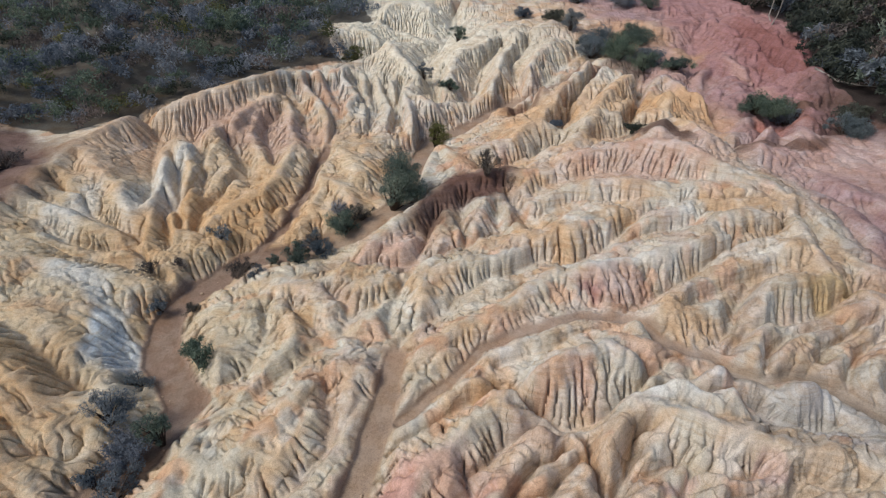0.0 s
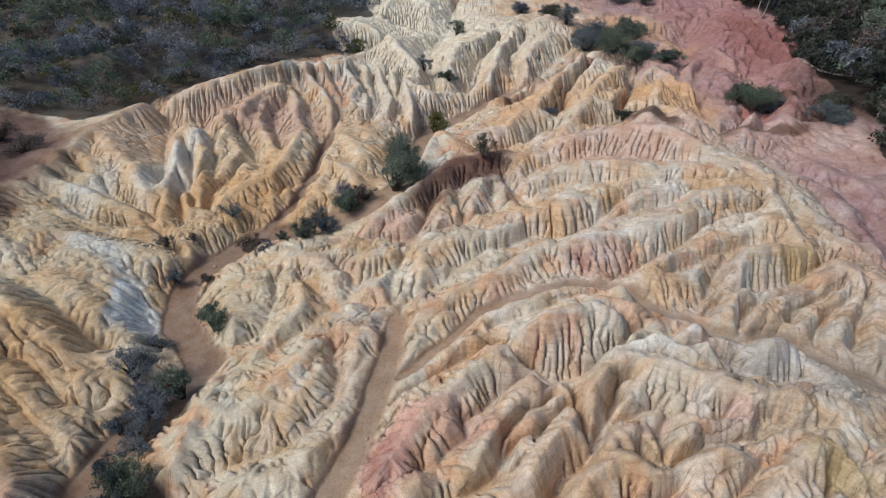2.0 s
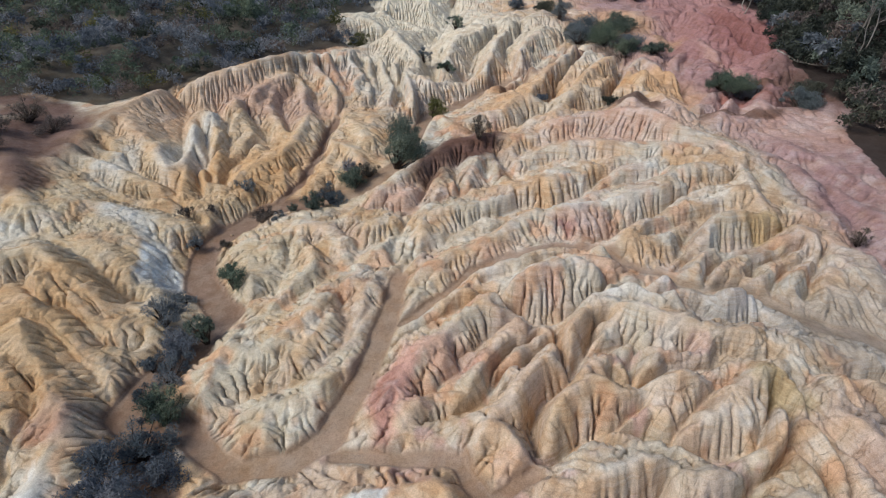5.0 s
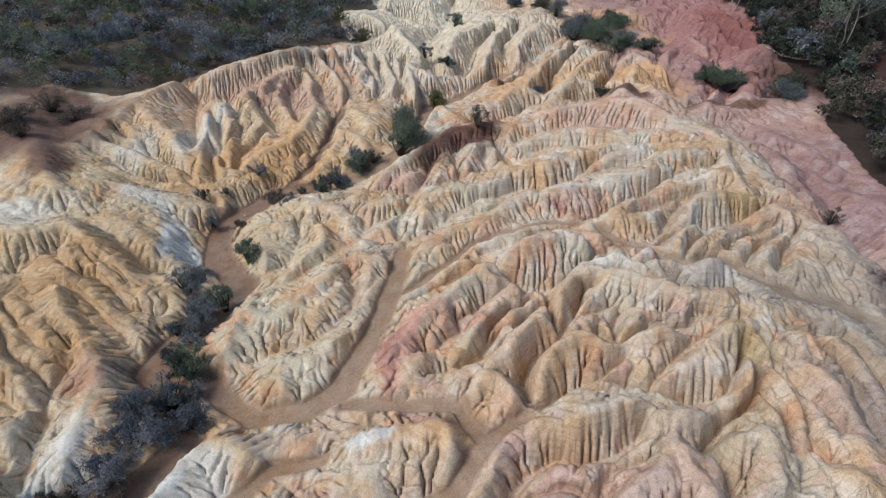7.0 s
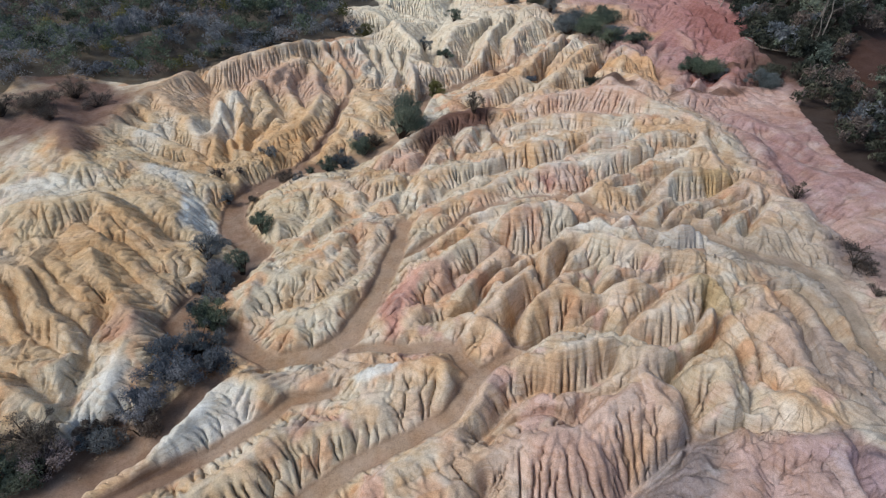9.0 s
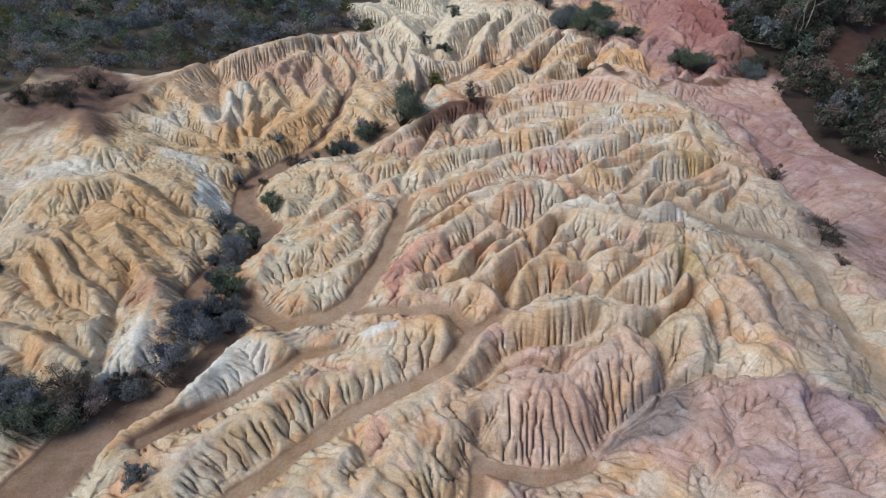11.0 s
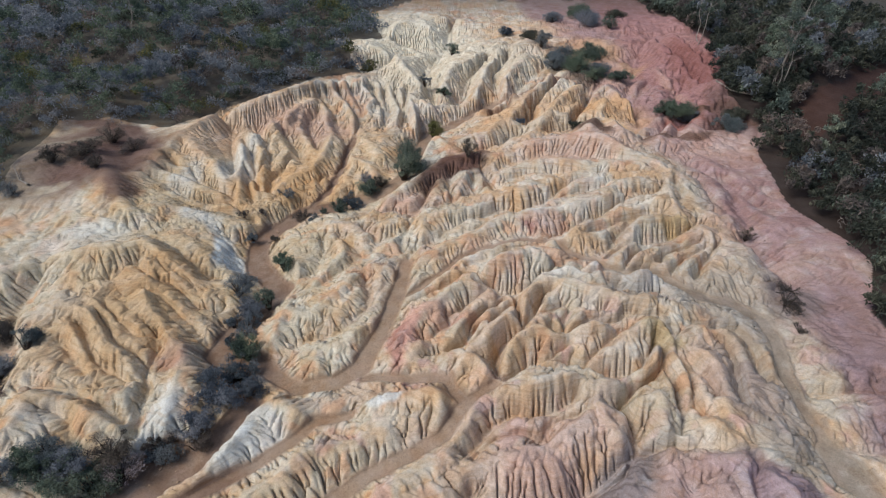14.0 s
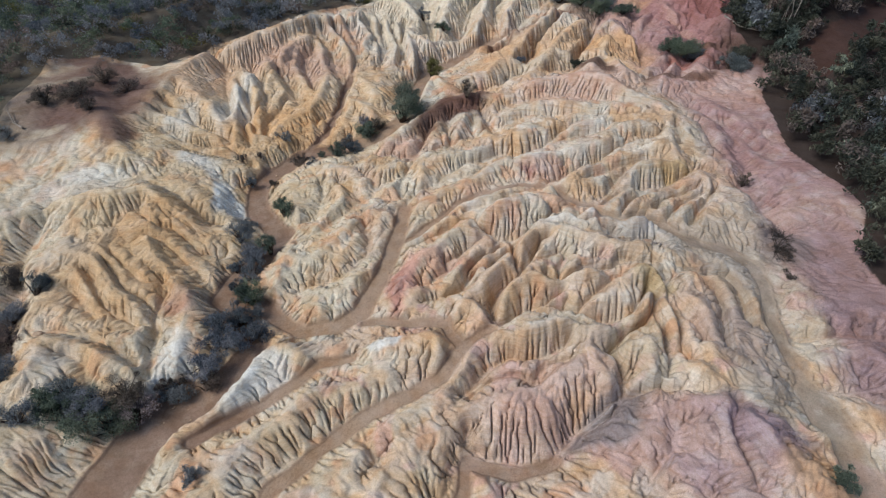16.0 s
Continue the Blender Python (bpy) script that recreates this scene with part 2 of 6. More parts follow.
ridge("cream_e", [(-0.3, 45.4, 2.1), (1.0, 51.3, 3.1), (5.1, 57.4, 3.7), (7.8, 60.6, 4.0)])
gully("cream_cut_b", 0.15, [(2.2, 46.1, 0.8), (3.6, 52.8, 1.9), (6.1, 58.5, 2.3)])
ridge("cream_f", [(3.8, 42.7, 2.5), (5.0, 50.0, 3.2), (7.1, 55.7, 3.8)])
gully("cream_cut_c", 0.15, [(6.5, 46.2, 1.4), (6.4, 52.4, 2.0), (8.7, 59.0, 2.5)])
ridge("cream_g", [(7.8, 42.8, 2.9), (7.3, 48.7, 3.3), (10.4, 54.7, 4.1)])
gully("cream_cut_d", 0.15, [(-8.9, 54.4, 2.2), (-6.3, 57.2, 2.0), (-4.4, 60.7, 2.3)])
gully("red_cut_a", 0.15, [(27.6, 61.8, 3.6), (28.2, 52.2, 3.5), (28.3, 44.7, 2.7)])
gully("red_cut_b", 0.15, [(30.6, 63.7, 3.9), (30.3, 52.7, 4.0), (29.8, 45.7, 3.4)])
ridge("red_rib", [(27.1, 57.2, 5.1), (27.9, 49.4, 4.6), (27.7, 42.4, 3.9)])
ridge("red_rib_b", [(20.9, 47.2, 3.7), (24.4, 48.8, 4.0), (25.3, 43.7, 3.7), (25.0, 37.8, 3.8)])
gully("red_cut_c", 0.15, [(19.2, 41.4, 2.1), (23.4, 48.7, 2.4), (25.3, 44.8, 2.2), (24.8, 39.2, 2.4)])
gully("pink_nick_b", 0.1, [(20.8, 28.1, 2.3), (22.6, 25.9, 1.9), (24.1, 22.7, 1.4)])
ridge("pink_line_b", [(21.7, 28.2, 2.8), (23.7, 26.5, 2.4), (24.7, 23.5, 2.0)])
gully("far_right_cut", 0.3, [(18.0, 32.3, 2.4), (22.2, 35.7, 2.4), (24.3, 34.3, 2.4), (27.9, 35.6, 3.0)])
ridge("cone_e1", [(6.6, 36.2, 3.2), (8.1, 39.9, 3.3), (9.6, 43.2, 3.5), (12.7, 48.0, 4.3)])
ridge("cone_e2", [(8.4, 33.4, 3.4), (10.2, 36.5, 3.5), (11.8, 39.6, 3.6), (13.5, 42.5, 3.8), (15.3, 44.8, 4.0)])
ridge("cone_e3", [(13.2, 32.2, 4.1), (15.2, 36.3, 3.8), (16.4, 39.8, 3.9)])
gully("cone_cut1", 0.1, [(5.9, 41.8, 1.0), (7.7, 45.8, 1.4), (9.2, 48.8, 1.9), (11.6, 52.2, 2.6), (14.8, 56.7, 2.8)])
gully("cone_cut2", 0.1, [(7.9, 37.3, 1.4), (10.0, 42.0, 1.4), (11.8, 45.6, 1.8), (14.7, 50.6, 2.7)])
gully("cone_cut3", 0.1, [(12.8, 36.7, 1.9), (15.0, 41.7, 1.7), (16.7, 46.7, 2.1), (17.7, 49.3, 2.5)])
ridge("cone_e4", [(19.2, 31.1, 3.4), (20.4, 33.1, 3.5), (21.5, 34.5, 3.6)])
ridge("cone_e5", [(22.0, 32.5, 3.5), (23.2, 34.1, 3.6), (24.2, 35.5, 3.8)])
gully("cone_cut4", 0.1, [(21.9, 33.9, 2.2), (23.0, 36.0, 2.3), (24.4, 38.6, 2.4)])
ridge("upper_rim", [(4.65, 29.54, 2.61), (6.33, 29.86, 2.79), (7.72, 30.63, 3.06), (10.25, 31.40, 3.48), (12.22, 30.61, 3.93), (13.87, 29.60, 4.16), (14.78, 28.50, 4.03), (16.17, 27.44, 3.80), (17.48, 26.30, 3.49), (18.75, 25.22, 3.16)])
gully("rim_foot", 0.1, [(5.29, 28.18, 1.76), (6.49, 29.13, 2.00), (8.16, 29.45, 2.30), (9.96, 29.45, 2.58), (11.56, 28.75, 2.79), (12.91, 27.94, 2.92), (14.40, 27.79, 3.10), (15.99, 27.33, 3.04), (17.36, 26.32, 2.76)])
ridge("upper_rib", [(5.22, 26.32, 2.07), (6.39, 27.49, 2.35), (8.02, 27.97, 2.64), (9.93, 28.01, 2.92), (11.44, 27.19, 3.06), (12.54, 26.29, 3.09), (14.07, 25.98, 3.27), (15.69, 25.93, 3.37), (17.22, 25.55, 3.25), (18.38, 25.07, 3.05)])
gully("upper_cut", 0.1, [(4.33, 25.53, 1.33), (5.66, 26.73, 1.56), (7.30, 27.30, 1.83), (8.83, 27.17, 2.01), (9.81, 26.90, 2.10), (11.16, 26.93, 2.35), (12.62, 26.13, 2.47), (14.53, 25.94, 2.71), (16.16, 25.85, 2.75), (17.81, 25.69, 2.61)])
ridge("mid_rib", [(3.28, 23.32, 1.76), (4.62, 23.94, 1.86), (6.00, 24.60, 2.00), (7.37, 24.98, 2.14), (8.78, 25.51, 2.35), (10.09, 25.53, 2.53), (11.01, 25.31, 2.64)])
gully("mid_cut", 0.12, [(3.54, 22.07, 0.95), (4.88, 22.80, 1.03), (6.56, 22.42, 1.07), (7.61, 23.00, 1.14), (8.40, 23.81, 1.28), (9.34, 24.48, 1.47), (10.16, 25.27, 1.73), (11.27, 25.89, 2.06), (12.29, 26.04, 2.29)])
ridge("fan_a", [(7.70, 21.60, 1.88), (8.92, 22.96, 1.93), (9.83, 23.55, 2.08), (10.76, 24.20, 2.32), (11.54, 24.82, 2.58), (12.49, 24.86, 2.78), (13.71, 24.74, 2.98)])
gully("fan_cut_a", 0.1, [(9.08, 23.22, 1.32), (9.99, 23.78, 1.48), (10.93, 24.15, 1.69), (11.74, 24.24, 1.86), (12.53, 24.48, 2.07), (13.62, 25.03, 2.37), (15.00, 25.34, 2.59)])
ridge("fan_b", [(9.46, 22.01, 2.00), (11.01, 22.74, 2.20), (12.40, 23.40, 2.52), (13.35, 23.54, 2.73), (14.38, 23.92, 2.96), (15.67, 24.06, 3.10), (16.96, 23.96, 3.09)])
gully("path_head", 0.15, [(5.95, 18.05, 1.21), (7.48, 18.12, 1.29), (8.68, 19.04, 1.32), (10.03, 19.81, 1.37), (10.98, 20.57, 1.42), (11.75, 21.15, 1.48), (13.09, 22.11, 1.70), (14.14, 22.40, 1.89), (15.25, 22.73, 2.06), (16.29, 23.25, 2.18), (17.29, 24.11, 2.23)])
ridge("fan_c", [(10.31, 18.52, 2.33), (11.80, 19.71, 2.42), (13.36, 20.18, 2.58), (15.04, 20.86, 2.75), (16.31, 21.47, 2.86), (16.87, 23.18, 3.06)])
ridge("hump_east", [(6.97, 16.03, 2.47), (8.30, 17.15, 2.36), (9.49, 17.62, 2.36), (10.45, 17.72, 2.39), (11.58, 17.91, 2.43)])
gully("hump_nick", 0.1, [(10.09, 17.81, 1.68), (10.81, 18.36, 1.71), (12.45, 19.53, 1.83), (13.91, 20.07, 1.97), (15.07, 20.47, 2.07)])
gully("flute_cut", 0.1, [(10.95, 16.20, 1.46), (11.80, 17.13, 1.50), (12.40, 17.99, 1.56), (12.99, 18.88, 1.64), (13.57, 19.55, 1.71), (14.55, 20.10, 1.81)])
ridge("flute_ridge", [(13.14, 18.04, 2.58), (14.02, 18.72, 2.66), (15.43, 19.15, 2.73), (17.02, 19.22, 2.69), (17.86, 18.89, 2.57)])
ridge("white_finger", [(11.38, 14.24, 2.16), (11.82, 15.25, 2.18), (12.49, 16.13, 2.22), (13.15, 17.04, 2.28), (13.20, 18.00, 2.38)])
gully("flute_foot", 0.1, [(11.06, 15.76, 1.44), (12.37, 16.84, 1.48), (13.67, 17.43, 1.52), (14.82, 17.60, 1.54), (16.08, 17.97, 1.58), (16.90, 18.43, 1.61), (18.51, 19.40, 1.51)])
ridge("below_flute", [(12.47, 14.73, 2.17), (13.29, 15.78, 2.22), (14.52, 16.27, 2.25), (15.75, 16.70, 2.30), (16.90, 17.44, 2.36), (18.22, 18.11, 2.31)])
gully("below_nick", 0.1, [(12.09, 14.67, 1.44), (12.64, 15.55, 1.47), (13.48, 16.23, 1.50), (14.49, 16.76, 1.54), (15.66, 17.11, 1.59), (16.76, 17.44, 1.62)])
ridge("below_flute_b", [(12.83, 14.07, 2.08), (13.43, 15.01, 2.11), (14.32, 15.49, 2.13), (15.73, 16.09, 2.19), (16.73, 16.55, 2.24), (17.87, 17.45, 2.26)])
gully("below_nick_b", 0.1, [(14.30, 14.94, 1.38), (14.82, 15.94, 1.47), (15.69, 16.32, 1.51), (16.66, 16.70, 1.56), (17.76, 17.42, 1.57)])
ridge("lobe_east", [(12.08, 12.97, 2.17), (13.74, 14.24, 2.09), (14.75, 14.99, 2.13), (15.95, 15.53, 2.19), (16.99, 16.09, 2.26), (18.33, 17.46, 2.26), (18.22, 18.11, 2.31)])
gully("lobe_east_cut", 0.1, [(14.88, 13.71, 1.29), (15.32, 15.00, 1.43), (16.16, 15.72, 1.51), (17.12, 16.24, 1.57), (18.18, 17.06, 1.56)])
ridge("lobe_east_b", [(15.02, 12.88, 1.85), (15.49, 14.04, 1.95), (16.47, 15.04, 2.09), (17.59, 15.97, 2.18)])
gully("lobe_east_cut_b", 0.1, [(16.40, 13.92, 1.27), (17.23, 15.07, 1.44), (18.00, 16.01, 1.51), (19.00, 17.23, 1.44)])
ridge("lobe_east_c", [(16.72, 13.16, 1.77), (17.16, 14.23, 1.96), (17.83, 15.25, 2.09), (18.55, 16.48, 2.13)])
ridge("crest", [(16.96, 23.96, 3.09), (17.03, 22.77, 2.95), (17.02, 20.99, 2.72), (17.24, 19.53, 2.50), (18.06, 19.12, 2.36), (18.29, 18.20, 2.26), (18.52, 16.90, 2.16), (18.80, 15.56, 2.02)])
gully("east_cut_a", 0.1, [(18.63, 25.14, 2.37), (18.41, 22.97, 2.15), (19.04, 22.08, 1.90), (19.83, 21.36, 1.62), (21.07, 21.11, 1.34)])
ridge("east_rib_a", [(18.61, 23.99, 2.93), (18.94, 22.87, 2.73), (19.03, 21.48, 2.52), (19.83, 20.39, 2.19)])
gully("east_cut_b", 0.1, [(20.69, 26.08, 2.09), (20.73, 24.52, 1.87), (20.77, 23.44, 1.72), (21.04, 22.23, 1.50), (21.30, 20.96, 1.29)])
ridge("east_rib_b", [(20.67, 25.12, 2.67), (21.16, 24.25, 2.45), (21.30, 23.36, 2.30), (21.17, 21.93, 2.13), (20.69, 19.87, 1.96)])
gully("east_cut_c", 0.1, [(22.85, 26.14, 1.87), (22.97, 24.69, 1.60), (22.73, 23.03, 1.40), (22.20, 21.02, 1.26)])
gully("fork", 0.36, [(-1.72, 13.53, 0.06), (-0.51, 14.50, 0.32), (0.64, 15.45, 0.58), (1.67, 16.64, 0.78), (3.39, 17.31, 1.05), (4.93, 17.71, 1.21), (5.93, 17.97, 1.26)])
gully("dome_back", 0.36, [(5.95, 18.05, 1.21), (7.46, 18.02, 1.30), (8.30, 17.06, 1.41), (8.73, 16.21, 1.48), (9.65, 15.78, 1.46), (10.50, 15.59, 1.41), (10.90, 14.77, 1.35), (11.70, 14.34, 1.29), (12.99, 14.44, 1.24), (14.20, 13.81, 1.14), (15.27, 12.98, 0.99), (16.42, 12.41, 0.83)])
ridge("back_dome", [(2.03, 15.52, 1.64), (3.21, 16.10, 1.88), (4.52, 16.34, 2.09), (5.88, 16.78, 2.16), (6.96, 16.40, 2.27), (7.60, 15.40, 2.37), (8.10, 14.67, 2.36)])
gully("back_dome_cut", 0.1, [(2.21, 15.27, 1.19), (3.46, 15.72, 1.45), (4.52, 16.06, 1.62), (5.51, 16.57, 1.67), (6.74, 16.84, 1.70), (7.42, 16.16, 1.81)])
ridge("dome", [(2.17, 13.12, 2.15), (2.94, 13.57, 2.31), (3.93, 14.12, 2.54), (4.56, 14.49, 2.68), (5.43, 14.73, 2.80), (6.22, 14.89, 2.86), (6.91, 14.40, 2.87), (7.59, 13.79, 2.83), (8.25, 13.25, 2.79)])
ridge("knob_a", [(6.61, 12.87, 2.45), (7.33, 13.31, 2.53), (8.22, 13.37, 2.55), (8.87, 12.86, 2.52)])
gully("knob_cut", 0.1, [(6.75, 13.21, 1.65), (7.09, 13.91, 1.73), (8.15, 14.73, 1.76), (8.76, 14.24, 1.71), (9.49, 14.62, 1.66), (10.10, 15.07, 1.62)])
ridge("knob_b", [(9.29, 13.40, 2.46), (9.92, 14.21, 2.42), (10.01, 13.65, 2.41), (9.77, 12.78, 2.44)])
gully("dome_foot", 0.15, [(2.17, 14.37, 0.83), (3.13, 13.39, 0.98), (3.90, 12.89, 1.06), (4.37, 12.59, 1.08), (5.37, 12.66, 1.21), (6.26, 13.13, 1.35), (6.86, 13.53, 1.44), (7.94, 13.74, 1.47), (8.70, 13.45, 1.44), (10.30, 13.54, 1.34), (11.20, 12.93, 1.29), (12.28, 12.52, 1.23), (13.46, 12.50, 1.11)])
ridge("kite", [(-1.58, 12.08, 1.02), (-0.69, 12.88, 1.22), (0.37, 13.63, 1.46), (1.15, 14.35, 1.65), (1.76, 13.92, 1.78), (2.05, 13.21, 1.83)])
gully("kite_cut", 0.1, [(-1.95, 11.84, 0.15), (-0.95, 12.87, 0.36), (0.01, 13.33, 0.58), (1.16, 13.90, 0.84), (2.04, 14.04, 1.05)])
ridge("pink_ridge", [(-1.68, 8.99, 1.04), (-1.11, 9.90, 1.21), (-0.47, 10.94, 1.38), (0.36, 11.67, 1.57), (1.27, 12.45, 1.76), (2.02, 12.90, 1.91), (2.53, 12.64, 1.99), (3.08, 12.08, 2.04), (3.46, 11.58, 2.05), (4.02, 11.23, 2.09), (4.76, 11.22, 2.16), (5.57, 11.57, 2.27), (6.31, 12.02, 2.39), (7.18, 12.46, 2.50), (7.78, 11.84, 2.52), (9.08, 11.27, 2.61), (10.05, 10.79, 2.66), (11.36, 10.68, 2.65)])
gully("pink_cut", 0.1, [(-0.64, 9.04, 0.26), (-0.10, 9.21, 0.38), (0.36, 9.97, 0.52), (0.90, 10.26, 0.63), (0.58, 11.03, 0.61), (1.49, 11.50, 0.78), (2.20, 12.04, 0.91), (3.02, 12.36, 1.05), (3.78, 12.39, 1.14)])
ridge("pink_lobe_a", [(-0.26, 9.12, 1.10), (0.04, 9.95, 1.21), (0.36, 10.72, 1.31), (1.13, 11.53, 1.47)])
ridge("orange_ridge_a", [(-0.00, 7.89, 1.20), (0.54, 8.20, 1.31), (1.18, 8.82, 1.46), (1.62, 9.61, 1.59), (2.08, 10.33, 1.71), (2.54, 10.83, 1.80), (3.17, 11.16, 1.89), (3.72, 11.33, 1.96)])
gully("lobe_cut_a", 0.1, [(1.92, 9.28, 0.76), (2.14, 9.96, 0.84), (2.59, 10.60, 0.94), (3.00, 11.01, 1.01), (3.57, 11.23, 1.09), (4.16, 11.53, 1.17)])
ridge("lobe_b", [(2.55, 9.10, 1.58), (2.85, 9.69, 1.66), (3.27, 10.16, 1.74), (3.94, 10.50, 1.83), (4.54, 11.00, 1.93)])
gully("orange_cut", 0.12, [(-0.21, 7.94, 0.21), (1.15, 8.37, 0.47), (1.67, 8.72, 0.57), (2.34, 9.57, 0.74), (2.79, 9.88, 0.81), (3.36, 9.97, 0.89), (3.71, 10.53, 0.96), (4.30, 10.92, 1.05), (4.67, 11.22, 1.10)])
ridge("orange_ridge_b", [(0.80, 6.95, 1.32), (1.46, 7.34, 1.45), (2.23, 7.68, 1.58), (2.83, 8.06, 1.70), (3.49, 8.82, 1.84), (3.86, 9.32, 1.91), (4.32, 9.74, 1.99), (4.67, 10.29, 2.05), (4.92, 10.88, 2.11)])
gully("slot_cut", 0.12, [(4.90, 11.93, 1.18), (4.91, 10.97, 1.11), (5.01, 10.08, 1.08), (5.18, 9.43, 1.08)])
ridge("slot_lobe", [(5.35, 11.39, 2.09), (5.11, 10.34, 2.00), (5.01, 9.42, 1.96)])
gully("deep_cut", 0.12, [(3.35, 6.26, 0.53), (3.31, 7.17, 0.57), (3.51, 7.86, 0.64), (4.01, 8.59, 0.74), (4.63, 8.96, 0.84), (5.18, 9.54, 0.93), (5.50, 10.11, 0.99), (6.03, 10.65, 1.08), (6.32, 11.42, 1.15), (6.49, 12.00, 1.21), (7.09, 12.18, 1.28)])
ridge("knob_ridge", [(6.10, 10.22, 2.12), (6.48, 10.79, 2.19), (7.09, 10.75, 2.27), (7.64, 10.54, 2.33), (8.66, 9.93, 2.42), (9.71, 10.07, 2.51), (10.97, 10.64, 2.52), (11.98, 10.56, 2.49)])
gully("knob_ridge_cut", 0.1, [(6.15, 10.41, 1.33), (6.81, 10.58, 1.43), (7.55, 10.75, 1.53), (7.89, 10.49, 1.56), (8.81, 10.13, 1.64), (9.76, 10.20, 1.71)])
ridge("knob_low", [(5.11, 8.93, 2.00), (5.57, 9.49, 2.08), (6.38, 9.74, 2.19), (6.76, 9.36, 2.22), (6.91, 8.80, 2.21), (6.89, 8.22, 2.16)])
gully("under_knob", 0.12, [(6.58, 9.48, 1.15), (6.69, 8.91, 1.14), (7.24, 8.54, 1.18), (7.76, 8.87, 1.26), (8.75, 9.22, 1.39), (9.55, 9.40, 1.48), (10.31, 9.40, 1.55), (11.01, 9.63, 1.58), (11.77, 9.52, 1.59), (12.91, 9.67, 1.49)])
gully("knob_slot", 0.1, [(7.18, 8.43, 1.31), (7.30, 9.15, 1.38), (7.45, 9.98, 1.44), (7.86, 10.54, 1.50)])
ridge("knob_low_b", [(7.28, 8.46, 2.18), (7.61, 9.06, 2.26), (8.15, 9.26, 2.33), (8.32, 8.90, 2.33)])
ridge("knob_low_c", [(8.39, 8.79, 2.27), (8.89, 9.13, 2.35), (9.46, 9.38, 2.42), (10.01, 9.55, 2.48), (10.66, 10.29, 2.49)])
gully("knob_low_cut", 0.1, [(10.15, 9.19, 1.78), (10.65, 9.91, 1.81), (11.15, 10.11, 1.81), (11.70, 9.73, 1.83), (12.79, 9.82, 1.74)])
ridge("crest_low", [(10.30, 9.06, 2.44), (11.00, 9.33, 2.49), (11.75, 9.45, 2.49), (12.57, 9.65, 2.43), (13.74, 10.16, 2.20)])
ridge("orange_ridge", [(1.03, 5.87, 1.43), (1.41, 6.51, 1.50), (1.83, 6.83, 1.58), (2.22, 6.63, 1.63), (2.52, 6.10, 1.65), (2.71, 5.50, 1.65)])
ridge("cliff_ridge", [(3.26, 6.46, 1.83), (3.70, 7.11, 1.92), (4.22, 7.52, 2.02), (4.86, 8.01, 2.13), (5.49, 8.38, 2.23), (5.99, 8.11, 2.27), (6.39, 7.65, 2.26), (7.02, 7.82, 2.33), (7.86, 8.19, 2.45), (8.82, 8.33, 2.57), (9.65, 8.13, 2.64), (10.49, 7.97, 2.72), (11.46, 8.44, 2.83), (11.97, 8.22, 2.81)])
ridge("cliff_rib", [(7.62, 6.57, 1.86), (8.23, 7.12, 1.98), (8.85, 7.63, 2.12), (9.39, 8.14, 2.26)])
ridge("cliff_rib_b", [(7.85, 5.99, 1.84), (8.52, 6.69, 1.98), (9.36, 7.10, 2.14), (10.09, 7.63, 2.32), (10.55, 8.11, 2.44)])
ridge("cliff_rib_c", [(6.27, 6.81, 1.81), (7.10, 7.21, 1.91), (7.65, 7.85, 2.04), (8.08, 8.36, 2.15)])
gully("cliff_nick", 0.08, [(7.71, 6.18, 1.26), (8.38, 7.00, 1.42), (8.93, 7.55, 1.57), (9.67, 8.00, 1.73), (10.23, 8.50, 1.85)])
gully("cliff_nick_b", 0.08, [(6.00, 6.76, 1.24), (6.68, 7.27, 1.34), (7.37, 7.75, 1.45)])
gully("lowest_cut", 0.08, [(5.58, 6.46, 1.14), (6.22, 6.16, 1.14), (7.21, 5.94, 1.16), (7.78, 5.82, 1.16)])
gully("under_cliff", 0.15, [(3.33, 5.80, 0.55), (4.11, 6.22, 0.68), (4.79, 6.68, 0.78), (5.81, 6.76, 0.88), (6.83, 6.81, 0.94), (7.41, 6.58, 0.94), (8.20, 6.21, 0.94), (9.37, 6.03, 1.00), (10.57, 6.40, 1.20), (11.28, 7.14, 1.40), (11.80, 8.01, 1.54)])
ridge("long_ridge", [(1.44, 2.57, 1.16), (1.84, 3.24, 1.30), (2.21, 4.21, 1.48), (2.80, 4.74, 1.60), (3.31, 4.77, 1.67), (3.90, 4.32, 1.68), (4.58, 4.33, 1.74), (5.32, 4.70, 1.84), (6.34, 5.24, 1.95), (7.10, 5.25, 1.97), (7.59, 4.76, 1.91), (8.21, 4.75, 1.92), (9.00, 4.72, 1.95), (9.99, 5.00, 2.08), (10.82, 5.76, 2.30), (11.38, 6.33, 2.45), (11.36, 7.31, 2.63), (11.40, 8.30, 2.77)])
ridge("under_rib", [(4.15, 5.16, 1.46), (4.66, 5.50, 1.54), (5.73, 5.46, 1.60), (6.61, 5.72, 1.66)])
gully("throat", 0.12, [(9.00, 4.16, 0.60), (9.33, 4.52, 0.69), (9.86, 5.00, 0.82), (10.57, 5.42, 0.96), (11.28, 5.78, 1.09), (11.90, 6.53, 1.25), (12.24, 7.30, 1.38)])
gully("inner_cut", 0.12, [(1.67, 2.01, -0.03), (2.29, 2.51, 0.12), (2.79, 3.18, 0.29), (3.46, 3.66, 0.44), (4.00, 3.95, 0.53), (4.95, 3.68, 0.54), (5.60, 3.88, 0.61), (6.12, 4.19, 0.69), (6.89, 4.57, 0.77), (7.36, 4.97, 0.84)])
